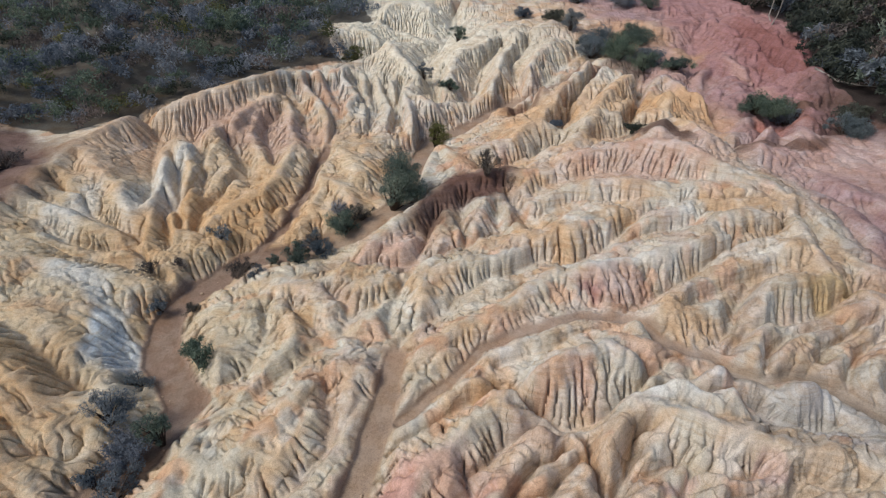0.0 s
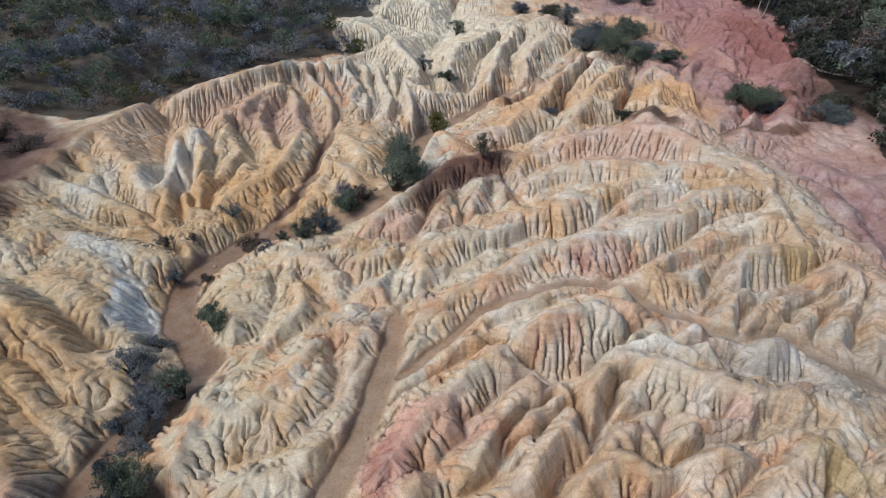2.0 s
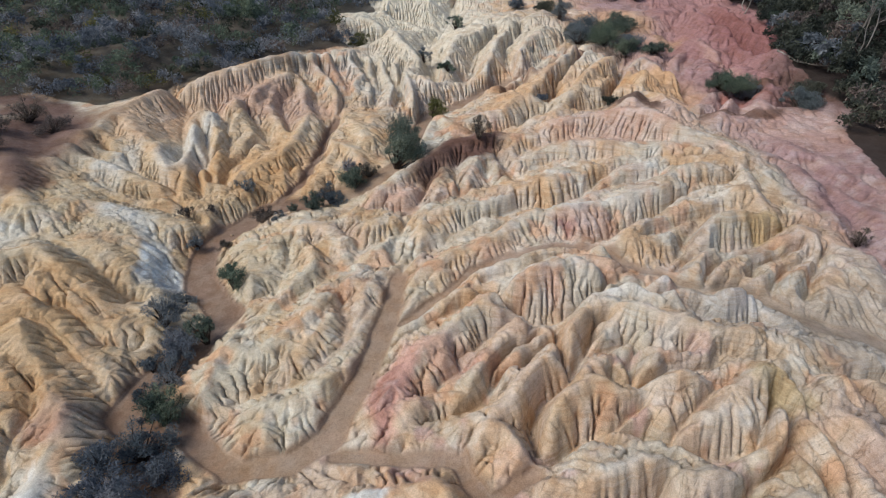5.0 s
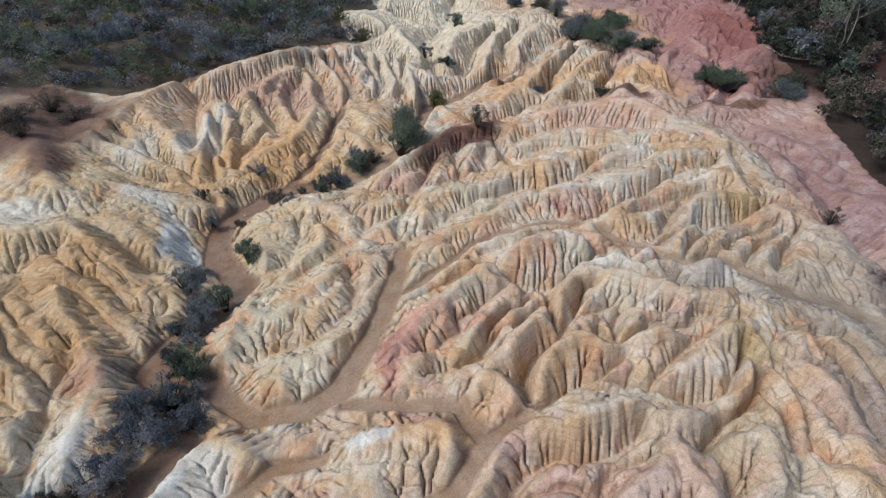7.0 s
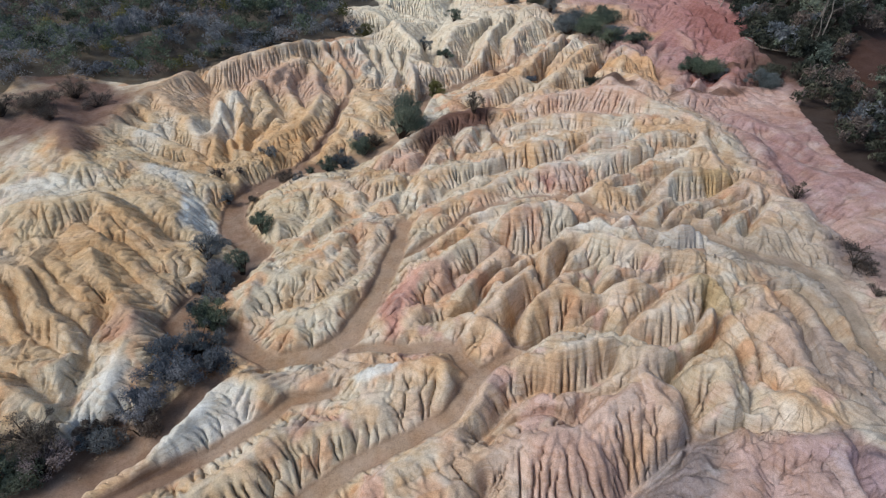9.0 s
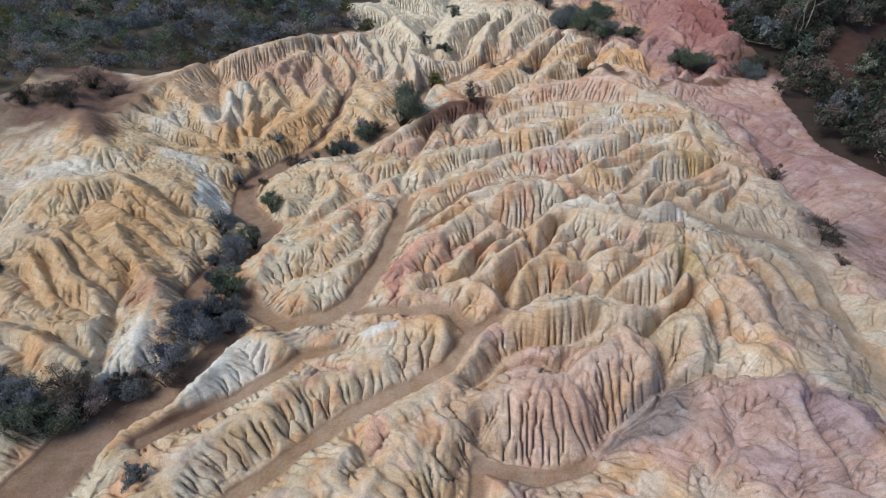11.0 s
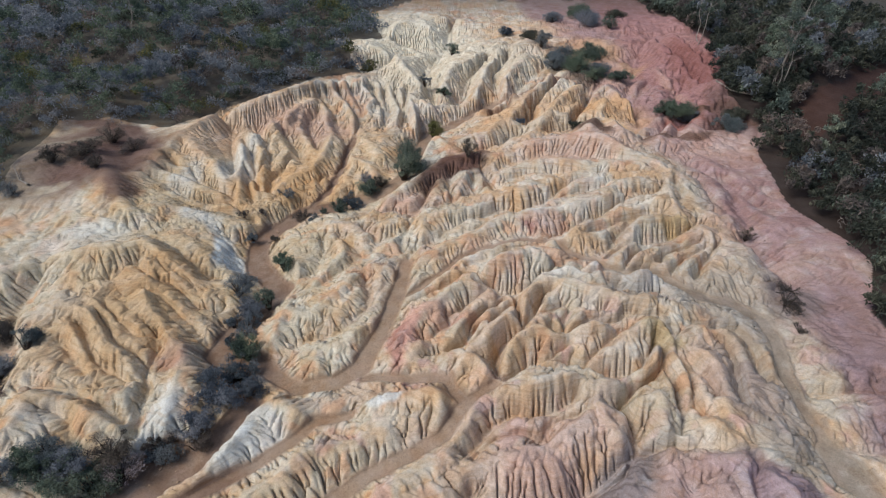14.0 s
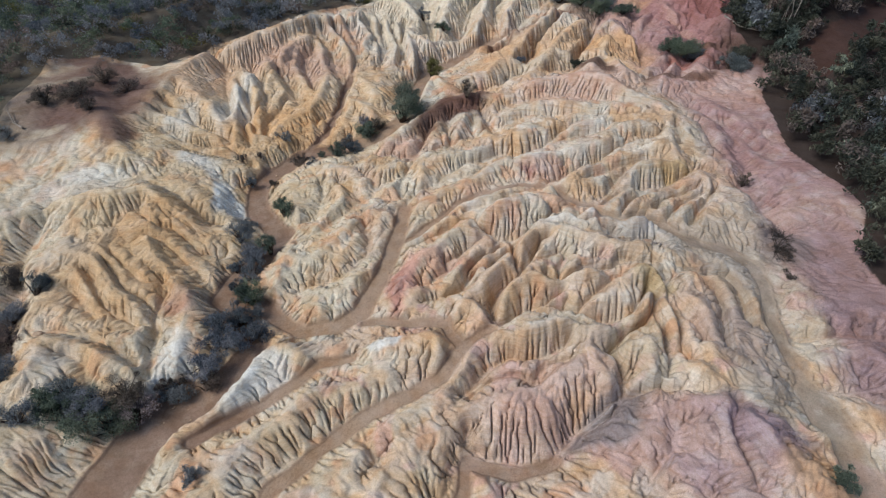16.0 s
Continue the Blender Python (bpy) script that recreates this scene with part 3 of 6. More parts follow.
ridge("inner_rib", [(2.26, 1.65, 0.73), (2.79, 2.17, 0.88), (3.54, 2.80, 1.07), (4.20, 2.90, 1.13), (4.81, 2.57, 1.07)])
gully("inner_cut_b", 0.1, [(1.98, 1.79, 0.04), (3.02, 2.57, 0.28), (4.03, 2.76, 0.39), (4.78, 2.53, 0.36), (5.28, 2.49, 0.35), (5.23, 3.05, 0.50), (5.93, 3.48, 0.63), (6.98, 3.62, 0.68)])
ridge("inner_rib_b", [(5.10, 3.03, 1.15), (5.81, 3.27, 1.22), (6.51, 3.46, 1.28), (7.10, 3.63, 1.33)])
ridge("pink_cliff", [(1.30, 0.52, 0.84), (1.89, 0.98, 0.95), (2.94, 1.28, 1.06), (3.98, 1.41, 1.13), (4.87, 1.79, 1.24), (5.55, 2.11, 1.33), (6.32, 2.58, 1.47), (7.10, 2.92, 1.57), (7.46, 3.59, 1.77), (7.75, 3.58, 1.77), (7.92, 3.01, 1.61), (8.21, 2.41, 1.44), (8.62, 1.73, 1.27), (8.96, 1.16, 1.18)])
ridge("pyramid", [(8.68, 2.69, 1.45), (9.36, 3.61, 1.75), (10.04, 3.98, 1.89), (10.75, 4.14, 1.99), (10.84, 3.49, 1.87), (10.84, 2.52, 1.69), (10.69, 1.55, 1.53)])
gully("pyramid_cut", 0.1, [(8.93, 4.03, 0.72), (9.19, 3.56, 0.63), (9.39, 2.81, 0.45), (9.43, 1.83, 0.22)])
ridge("buttress_a", [(11.44, 6.43, 2.38), (11.72, 6.11, 2.32), (11.49, 4.92, 2.09), (11.52, 3.52, 1.84), (11.65, 2.24, 1.69), (11.63, 1.62, 1.64)])
gully("buttress_cut", 0.1, [(12.11, 7.08, 1.55), (11.80, 5.88, 1.33), (11.89, 4.93, 1.15), (11.81, 3.58, 0.92), (11.58, 2.41, 0.74)])
ridge("buttress_b", [(12.04, 6.86, 2.42), (12.46, 5.87, 2.21), (12.73, 4.73, 2.01), (13.01, 3.80, 1.89), (12.92, 2.66, 1.80), (12.98, 2.10, 1.78)])
gully("buttress_cut_b", 0.1, [(12.84, 7.68, 1.64), (12.91, 6.19, 1.39), (12.84, 4.96, 1.19), (12.78, 3.79, 1.04), (12.98, 3.22, 0.99)])
ridge("pink_spur", [(11.84, 8.56, 2.59), (12.57, 7.71, 2.47), (13.85, 6.87, 2.16), (14.34, 6.23, 1.99), (14.13, 5.15, 1.89), (13.84, 3.89, 1.81), (13.59, 2.76, 1.76)])
gully("pink_spur_cut", 0.1, [(12.88, 8.33, 1.70), (13.39, 6.73, 1.42), (13.71, 5.97, 1.25), (13.88, 5.20, 1.13), (13.94, 4.28, 1.03)])
ridge("pink_spur_b", [(14.75, 8.54, 2.13), (15.66, 8.63, 1.91), (15.82, 7.48, 1.80), (15.86, 6.52, 1.69), (15.59, 5.44, 1.65), (15.22, 3.99, 1.63)])
gully("pink_spur_cut_b", 0.1, [(15.02, 8.82, 1.27), (15.78, 8.14, 1.05), (15.75, 6.66, 0.93), (15.31, 5.22, 0.89), (15.08, 4.13, 0.86)])
ridge("knoll_east", [(15.52, 9.68, 1.83), (16.73, 10.27, 1.53), (17.44, 9.38, 1.37), (17.76, 8.18, 1.26), (17.79, 7.41, 1.21), (17.51, 6.10, 1.15)])
gully("knoll_cut", 0.1, [(15.79, 9.49, 1.12), (16.96, 9.42, 0.83), (17.44, 8.68, 0.71), (17.37, 7.29, 0.64), (17.03, 5.98, 0.60)])
gully("pink_foot", 0.3, [(1.67, 0.38, -0.50), (1.71, -0.41, -0.71), (2.64, -0.99, -0.91), (4.02, -1.08, -0.96), (5.45, -0.89, -0.91), (6.60, -0.16, -0.73), (7.47, 0.52, -0.51), (8.73, 1.47, -0.09), (9.57, 1.88, 0.15)])
gully("sandy_path", 0.85, [(-2.11, 16.64, 0.22), (-2.20, 14.98, 0.17), (-2.39, 13.56, 0.10), (-2.70, 11.79, 0.03), (-3.18, 10.13, -0.09), (-3.63, 8.99, -0.22), (-4.08, 7.66, -0.36), (-5.41, 6.69, -0.58), (-7.33, 6.63, -0.85), (-8.60, 7.61, -0.99), (-10.08, 8.70, -1.00)])
gully("path_top", 0.3, [(-2.13, 16.79, 0.18), (-1.80, 17.78, 0.25), (-1.09, 18.45, 0.39), (-0.33, 18.85, 0.53), (0.25, 19.20, 0.64)])
gully("path_slot", 0.1, [(0.25, 19.20, 0.64), (0.61, 20.05, 0.78), (1.37, 20.73, 0.91), (2.24, 21.34, 1.00), (3.20, 21.74, 1.04), (4.65, 22.28, 1.08), (5.25, 22.80, 1.11)])
ridge("second", [(-1.62, 15.32, 1.08), (-1.06, 16.12, 1.17), (-0.15, 16.88, 1.33), (0.71, 17.63, 1.49), (1.75, 17.85, 1.64), (2.90, 18.54, 1.78), (3.69, 19.55, 1.87), (4.78, 20.27, 1.97), (6.11, 20.40, 2.07), (7.47, 20.66, 2.15), (8.74, 21.12, 2.23), (10.32, 21.50, 2.36), (11.17, 21.91, 2.47), (12.62, 22.30, 2.68), (13.72, 22.49, 2.82), (14.92, 22.48, 2.93), (16.17, 22.98, 3.02)])
ridge("second_low", [(-1.01, 14.72, 0.89), (-0.40, 15.57, 1.01), (0.65, 16.51, 1.21), (1.87, 17.24, 1.41), (2.87, 18.03, 1.52)])
gully("second_cut", 0.08, [(0.25, 19.08, 0.73), (0.83, 19.48, 0.84), (1.72, 19.68, 0.95), (2.75, 19.88, 1.04), (3.63, 20.52, 1.12)])
ridge("second_b", [(0.74, 19.16, 1.30), (1.69, 19.48, 1.43), (2.74, 20.06, 1.55), (3.95, 20.48, 1.63)])
ridge("spur_a", [(-9.87, 17.77, 0.25), (-9.82, 19.16, 0.44), (-8.30, 19.15, 0.80), (-7.20, 19.56, 0.98), (-6.26, 19.26, 1.02), (-5.12, 19.40, 1.06), (-4.04, 20.10, 1.16), (-2.62, 21.01, 1.34)])
ridge("spur_b", [(-7.94, 13.95, 0.40), (-7.67, 15.16, 0.47), (-6.81, 16.32, 0.68), (-6.09, 17.47, 0.82), (-6.56, 19.01, 0.98)])
gully("spur_cut_c", 0.08, [(-4.84, 17.38, 0.20), (-5.72, 18.66, 0.31), (-6.45, 19.20, 0.35), (-6.89, 19.78, 0.38)])
gully("spur_cut_b", 0.08, [(-8.98, 15.67, -0.44), (-8.28, 16.24, -0.22), (-7.81, 17.20, -0.01), (-7.80, 18.47, 0.16), (-8.23, 19.66, 0.20)])
gully("spur_cut_d", 0.08, [(-4.32, 18.31, 0.28), (-4.01, 18.82, 0.34), (-4.53, 20.03, 0.50), (-5.35, 20.87, 0.52)])
ridge("spur_d", [(-3.62, 16.46, 0.81), (-4.06, 17.35, 0.81), (-3.62, 18.33, 0.89), (-2.79, 19.23, 1.04), (-2.43, 20.77, 1.27)])
gully("spur_cut_e", 0.08, [(-2.42, 17.81, 0.30), (-2.47, 19.30, 0.46), (-1.97, 20.82, 0.71), (-1.70, 21.58, 0.80)])
ridge("spur_e", [(-1.13, 17.76, 1.03), (-0.91, 19.47, 1.23), (-0.87, 21.09, 1.43)])
gully("hill_nick_b", 0.08, [(-4.88, 11.31, -0.02), (-4.15, 12.23, 0.06), (-4.22, 13.50, 0.15), (-4.56, 14.55, 0.20), (-4.57, 15.33, 0.20)])
ridge("hill_rib", [(-4.98, 10.38, 0.42), (-4.39, 11.44, 0.55), (-3.52, 12.59, 0.63), (-3.47, 14.16, 0.71), (-3.53, 16.09, 0.76)])
ridge("hill_rib_b", [(-6.17, 11.24, 0.43), (-5.47, 12.36, 0.59), (-4.87, 13.65, 0.67), (-4.72, 14.93, 0.70)])
gully("hump_cut", 0.15, [(-1.74, 22.24, 0.81), (-1.36, 23.12, 0.91), (-0.93, 24.81, 1.09), (-0.41, 26.43, 1.24)])
ridge("hump_rib", [(-1.05, 21.12, 1.41), (-0.38, 22.82, 1.60), (0.02, 24.53, 1.77), (0.25, 25.98, 1.93)])
gully("hump_cut_b", 0.1, [(1.23, 23.76, 1.07), (0.96, 25.51, 1.25), (1.21, 27.33, 1.50)])
ridge("hump_rib_b", [(1.94, 23.38, 1.72), (1.68, 24.91, 1.83), (2.20, 26.27, 2.01)])
gully("hump_cut_c", 0.1, [(3.09, 24.67, 1.21), (2.91, 26.16, 1.38), (3.08, 27.33, 1.57)])
ridge("hump_rib_c", [(4.09, 23.41, 1.79), (3.75, 25.09, 1.85), (3.48, 26.91, 2.09)])
gully("hump_cut_d", 0.1, [(5.12, 24.97, 1.32), (4.34, 26.66, 1.44), (3.75, 28.23, 1.70)])
ridge("fin_rib_a", [(-18.35, 15.35, 2.09), (-16.72, 13.94, 1.62), (-15.40, 13.05, 1.09), (-14.28, 12.20, 0.55), (-13.50, 11.90, 0.22)])
gully("fin_cut_a", 0.1, [(-18.83, 14.55, 1.55), (-17.69, 13.61, 1.28), (-16.61, 13.58, 0.94), (-15.39, 12.94, 0.43), (-14.45, 12.24, -0.02), (-13.40, 12.25, -0.44)])
ridge("fin_rib_b", [(-17.83, 12.96, 1.91), (-16.69, 12.56, 1.57), (-15.61, 11.83, 1.08), (-14.57, 11.13, 0.57), (-13.62, 10.69, 0.16)])
gully("fin_cut_b", 0.1, [(-17.56, 12.55, 1.21), (-16.63, 12.44, 0.93), (-15.47, 11.53, 0.39), (-14.52, 10.92, -0.08), (-13.75, 10.26, -0.42)])
ridge("fin_rib_c", [(-17.13, 11.68, 1.60), (-16.32, 10.63, 1.18), (-15.32, 9.71, 0.70), (-14.60, 9.17, 0.41)])
gully("hill_cut_a", 0.1, [(-19.32, 11.18, 1.22), (-18.12, 10.12, 0.92), (-17.05, 9.44, 0.55), (-16.32, 9.40, 0.34), (-15.64, 9.48, 0.14)])
ridge("hill_rib_c", [(-19.81, 11.22, 1.88), (-18.21, 10.22, 1.60), (-17.00, 9.83, 1.26), (-16.05, 9.23, 0.88)])
ridge("hill_rib_d", [(-19.65, 9.93, 1.73), (-18.20, 9.12, 1.43), (-17.12, 8.51, 1.08), (-15.97, 7.74, 0.68), (-14.94, 6.90, 0.37)])
gully("hill_cut_b", 0.1, [(-19.09, 10.17, 1.05), (-17.97, 9.04, 0.67), (-16.80, 8.26, 0.26), (-15.86, 7.71, -0.05), (-15.08, 7.06, -0.29)])
ridge("hill_rib_e", [(-18.86, 8.90, 1.46), (-17.82, 8.03, 1.11), (-16.76, 7.06, 0.73), (-15.59, 6.11, 0.39)])
gully("hill_cut_c", 0.1, [(-20.08, 9.73, 0.92), (-18.99, 8.46, 0.61), (-18.25, 7.56, 0.31), (-17.30, 6.88, 0.04), (-16.18, 6.41, -0.22)])
ridge("hill_rib_f", [(-20.42, 9.49, 1.53), (-19.14, 8.27, 1.26), (-17.95, 7.24, 0.91)])
gully("hill_cut_d", 0.1, [(-20.47, 8.58, 0.68), (-19.15, 7.40, 0.44), (-18.42, 6.96, 0.30), (-17.83, 7.03, 0.25)])
ridge("toe_rib", [(-17.76, 4.51, 0.56), (-17.18, 5.07, 0.51), (-16.24, 5.46, 0.38), (-15.28, 5.40, 0.20)])
gully("toe_cut_b", 0.1, [(-18.29, 5.40, 0.09), (-16.99, 4.95, -0.14), (-16.13, 4.58, -0.34), (-15.33, 4.07, -0.58)])
ridge("wall_a", [(-16.31, 27.65, 1.98), (-17.07, 30.56, 2.47), (-17.50, 33.85, 2.61), (-16.26, 34.17, 2.70), (-15.08, 36.01, 2.90), (-13.86, 39.43, 3.08), (-12.57, 41.74, 3.29)])
ridge("wall_b", [(-14.55, 27.99, 1.83), (-14.97, 30.29, 2.19), (-16.39, 32.94, 2.54), (-17.40, 34.08, 2.52)])
ridge("wall_c", [(-13.18, 29.78, 1.93), (-13.15, 31.67, 2.02), (-14.34, 33.28, 2.41), (-15.64, 34.35, 2.64)])
gully("wall_cut_a", 0.1, [(-15.42, 28.22, 1.12), (-16.08, 30.65, 1.54), (-17.66, 33.68, 1.70)])
gully("wall_cut_b", 0.1, [(-14.17, 28.86, 1.14), (-14.61, 30.97, 1.41), (-15.68, 33.51, 1.77), (-16.89, 35.46, 1.88)])
gully("wall_cut_c", 0.1, [(-11.70, 30.66, 1.00), (-12.67, 32.98, 1.26), (-14.34, 34.88, 1.79), (-15.00, 36.56, 2.05)])
ridge("wall_d", [(-10.95, 32.08, 1.85), (-12.21, 34.11, 2.10), (-13.10, 36.15, 2.41), (-13.26, 38.59, 2.68), (-12.65, 40.96, 3.07)])
gully("wall_cut_d", 0.1, [(-10.92, 32.84, 1.11), (-11.96, 35.99, 1.37), (-12.65, 38.15, 1.70), (-12.22, 40.44, 2.07)])
ridge("wall_e", [(-9.84, 35.46, 2.02), (-10.94, 37.81, 2.28), (-11.16, 40.13, 2.64), (-12.02, 42.30, 3.13)])
gully("wall_cut_e", 0.1, [(-8.56, 34.76, 1.10), (-9.29, 37.30, 1.33), (-10.36, 40.12, 1.71), (-11.02, 42.56, 2.10), (-12.24, 45.34, 2.73)])
ridge("wall_f", [(-7.65, 36.23, 1.95), (-8.56, 39.34, 2.21), (-9.74, 42.45, 2.62), (-11.36, 45.04, 3.31)])
ridge("cone_c", [(-10.57, 28.05, 1.53), (-10.23, 31.04, 1.87), (-9.73, 35.02, 2.14), (-8.01, 32.18, 1.90), (-6.90, 29.33, 1.74)])
ridge("cone_c_rib", [(-9.68, 35.20, 1.90), (-8.74, 31.27, 1.57), (-8.38, 28.19, 1.15)])
gully("cone_c_cut", 0.1, [(-9.99, 27.93, 0.46), (-8.96, 29.26, 0.63), (-8.25, 30.62, 0.82), (-7.68, 33.13, 0.99), (-7.41, 34.61, 1.03)])
ridge("cone_d", [(-7.75, 32.27, 1.86), (-6.92, 34.71, 1.91), (-5.82, 32.58, 1.86), (-5.09, 30.71, 1.82)])
gully("cone_d_cut", 0.1, [(-7.90, 34.56, 1.05), (-7.92, 37.50, 1.26), (-8.11, 40.30, 1.42)])
ridge("cone_e", [(-8.11, 26.16, 0.90), (-7.71, 28.06, 1.37), (-7.07, 30.44, 1.81), (-5.88, 28.94, 1.68), (-4.92, 27.48, 1.41)])
ridge("cone_e_rib", [(-7.10, 30.51, 1.61), (-6.44, 27.97, 1.25), (-6.58, 26.37, 0.87)])
ridge("cone_f", [(-12.99, 25.91, 1.30), (-12.08, 27.76, 1.66), (-10.82, 28.67, 1.63), (-9.31, 27.89, 1.29), (-8.24, 26.91, 1.07)])
ridge("cone_f_rib", [(-10.88, 28.78, 1.46), (-10.00, 26.76, 0.86), (-9.56, 25.43, 0.51)])
ridge("cone_f_rib_b", [(-12.02, 28.07, 1.52), (-11.92, 26.15, 0.98), (-12.57, 24.71, 0.67)])
gully("cone_f_cut", 0.12, [(-13.86, 25.81, 0.37), (-13.94, 27.62, 0.82), (-13.22, 29.32, 1.00), (-12.82, 31.23, 1.04), (-11.31, 31.34, 0.91)])
gully("cone_ef_cut", 0.2, [(-9.51, 25.95, -0.18), (-8.95, 27.09, 0.09), (-8.49, 29.09, 0.51), (-7.83, 30.37, 0.72)])
ridge("cone_g", [(-15.73, 24.19, 1.26), (-15.95, 25.92, 1.56), (-16.01, 26.90, 1.76), (-15.10, 26.74, 1.65), (-14.41, 25.01, 1.19)])
gully("cone_g_cut", 0.1, [(-14.52, 25.85, 0.55), (-15.05, 27.39, 0.93), (-16.15, 28.26, 1.18), (-16.65, 29.01, 1.35)])
ridge("wall_g", [(-7.78, 40.15, 2.17), (-6.98, 44.99, 2.34), (-8.20, 46.88, 2.80), (-10.10, 49.33, 3.17)])
gully("wall_cut_f", 0.1, [(-7.56, 38.66, 1.29), (-7.98, 42.72, 1.57), (-9.22, 45.72, 2.12), (-11.42, 50.25, 2.40)])
ridge("wall_h", [(-5.72, 40.01, 1.99), (-6.45, 44.62, 2.21), (-7.38, 48.41, 2.64)])
gully("wall_cut_g", 0.1, [(-5.44, 39.00, 1.17), (-5.35, 43.86, 1.20), (-6.05, 47.61, 1.57), (-7.04, 52.07, 1.93)])
ridge("wall_i", [(-4.01, 38.66, 1.76), (-4.13, 43.19, 1.91), (-4.67, 47.11, 2.23)])
gully("wall_cut_h", 0.1, [(-3.36, 40.42, 0.90), (-3.87, 43.97, 1.17), (-3.61, 48.01, 1.46)])
ridge("wall_j", [(-1.95, 40.78, 1.50), (-2.23, 44.48, 2.00), (-3.21, 48.84, 2.27)])
gully("back_wash", 2.4, [(-14.4, -2.0, -1.1), (-15.6, -8.0, -1.5), (-15.0, -18.0, -1.9)])
gully("back_cut", 0.6, [(-6.7, -2.7, -0.6), (-8.5, -6.5, -1.0), (-11.5, -11.0, -1.4), (-15.0, -15.0, -1.8)])
gully("back_cut_b", 0.5, [(1.6, -1.5, -0.8), (0.5, -6.0, -1.0), (-3.0, -12.0, -1.3), (-8.0, -18.0, -1.6)])
gully("back_right", 1.6, [(18.5, 2.0, 0.1), (19.0, -4.0, -0.2), (17.0, -12.0, -0.6), (16.0, -18.0, -0.9)])
ridge("back_a", [(-4.7, -2.8, 0.3), (-6.0, -8.0, 0.2), (-9.5, -13.5, -0.2)])
ridge("back_b", [(7.0, -2.9, 0.2), (5.0, -8.0, 0.5), (1.0, -14.0, 0.2)])
ridge("back_c", [(13.5, -3.0, 1.6), (11.5, -9.0, 1.2), (9.0, -15.0, 0.8)])
ridge("back_d", [(-19.5, 0.0, 0.4), (-21.0, -8.0, 0.2), (-20.0, -16.0, 0.0)])
ridge("right_bank", [(34.0, 22.0, 2.6), (35.5, 28.0, 3.8), (36.5, 38.0, 5.2), (40.0, 50.0, 6.5)])
ridge("right_pink", [(20.6, 6.2, 1.1), (22.5, 3.5, 1.0), (25.0, 0.0, 0.8)])
ridge("right_flat", [(24.5, 13.0, 1.2), (23.5, 9.0, 0.9), (26.0, 5.0, 0.8)])

# ---- numeric helpers ----
TABLE = np.random.RandomState(7).rand(256, 256).astype(np.float32)
ANGLE = np.random.RandomState(8).rand(256, 256, 2).astype(np.float32)


def smooth(a, b, v):
    t = np.clip((v - a) / (b - a), 0, 1)
    return t * t * (3 - 2 * t)


def value_noise(x, y, size, seed=0):
    u, v = x / size + 17.3 * seed, y / size - 9.1 * seed
    i, j = np.floor(u).astype(np.int64), np.floor(v).astype(np.int64)
    fu, fv = u - i, v - j
    fu, fv = fu * fu * (3 - 2 * fu), fv * fv * (3 - 2 * fv)
    i0, i1, j0, j1 = i & 255, (i + 1) & 255, j & 255, (j + 1) & 255
    return (TABLE[i0, j0] * (1 - fu) + TABLE[i1, j0] * fu) * (1 - fv) + (TABLE[i0, j1] * (1 - fu) + TABLE[i1, j1] * fu) * fv


def fbm(x, y, size, octaves=4, seed=0):
    total, amp, out = 0.0, 1.0, 0.0
    for k in range(octaves):
        out = out + amp * value_noise(x + 3.7 * k, y - 5.1 * k, size / 2 ** k, seed + k)
        total += amp
        amp *= 0.55
    return out / total


def nearest_lines(x, y, lines, shape):
    """For each place of a grid: the distance to the nearest line less half its floor, the height of the lines near by, the distance to the
    nearest broad floor, how far along the nearest line the place lies (turning round the ends), and on which side."""
    s = np.array(lines, np.float32)
    length_all = np.hypot(s[:, 3] - s[:, 0], s[:, 4] - s[:, 1])
    start_all = np.concatenate([[0], np.cumsum(length_all)[:-1]]).astype(np.float32)
    broad = s[s[:, 6] > 0.35]
    index = np.arange(len(x)).reshape(shape)
    dist, height, floor, run, side = (np.empty(len(x), np.float32) for _ in range(5))
    for j0 in range(0, shape[0], 56):
        for i0 in range(0, shape[1], 56):
            here = index[j0:j0 + 56, i0:i0 + 56].ravel()
            px, py = x[here, None], y[here, None]
            cx, cy = px.mean(), py.mean()
            reach = np.hypot(px - cx, py - cy).max()
            away = np.hypot(0.5 * (s[:, 0] + s[:, 3]) - cx, 0.5 * (s[:, 1] + s[:, 4]) - cy) - 0.5 * length_all
            keep = away < max(away.min(), 0) + 2 * reach + 7
            ax, ay, az, bx, by, bz, w = s[keep].T
            dx, dy = bx - ax, by - ay
            l2 = dx * dx + dy * dy
            ex, ey = px - ax, py - ay
            t = np.clip((ex * dx + ey * dy) / l2, 0, 1)
            ex -= t * dx
            ey -= t * dy
            near = np.maximum(np.sqrt(ex * ex + ey * ey) - w / 2, 0)
            n = near.argmin(1)
            row = np.arange(len(n))
            dist[here] = near[row, n]
            g = 0.05 + near * near
            g = 1 / (g * np.sqrt(g))
            height[here] = (g * (az + t * (bz - az))).sum(1) / g.sum(1)
            length = np.sqrt(l2[n])
            lead = (ex[row, n] * dx[n] + ey[row, n] * dy[n]) / length
            across = (ex[row, n] * dy[n] - ey[row, n] * dx[n]) / length
            run[here] = start_all[keep][n] + t[row, n] * length + 1.1 * np.arctan2(lead, np.abs(across) + 1e-4)
            side[here] = np.sign(across)
            floor[here] = 99
            if len(broad):
                ax, ay, az, bx, by, bz, w = broad.T
                dx, dy = bx - ax, by - ay
                t = np.clip(((px - ax) * dx + (py - ay) * dy) / (dx * dx + dy * dy), 0, 1)
                floor[here] = np.maximum(np.hypot(px - ax - t * dx, py - ay - t * dy) - w / 2, 0).min(1)
    return dist, height, floor, run, side


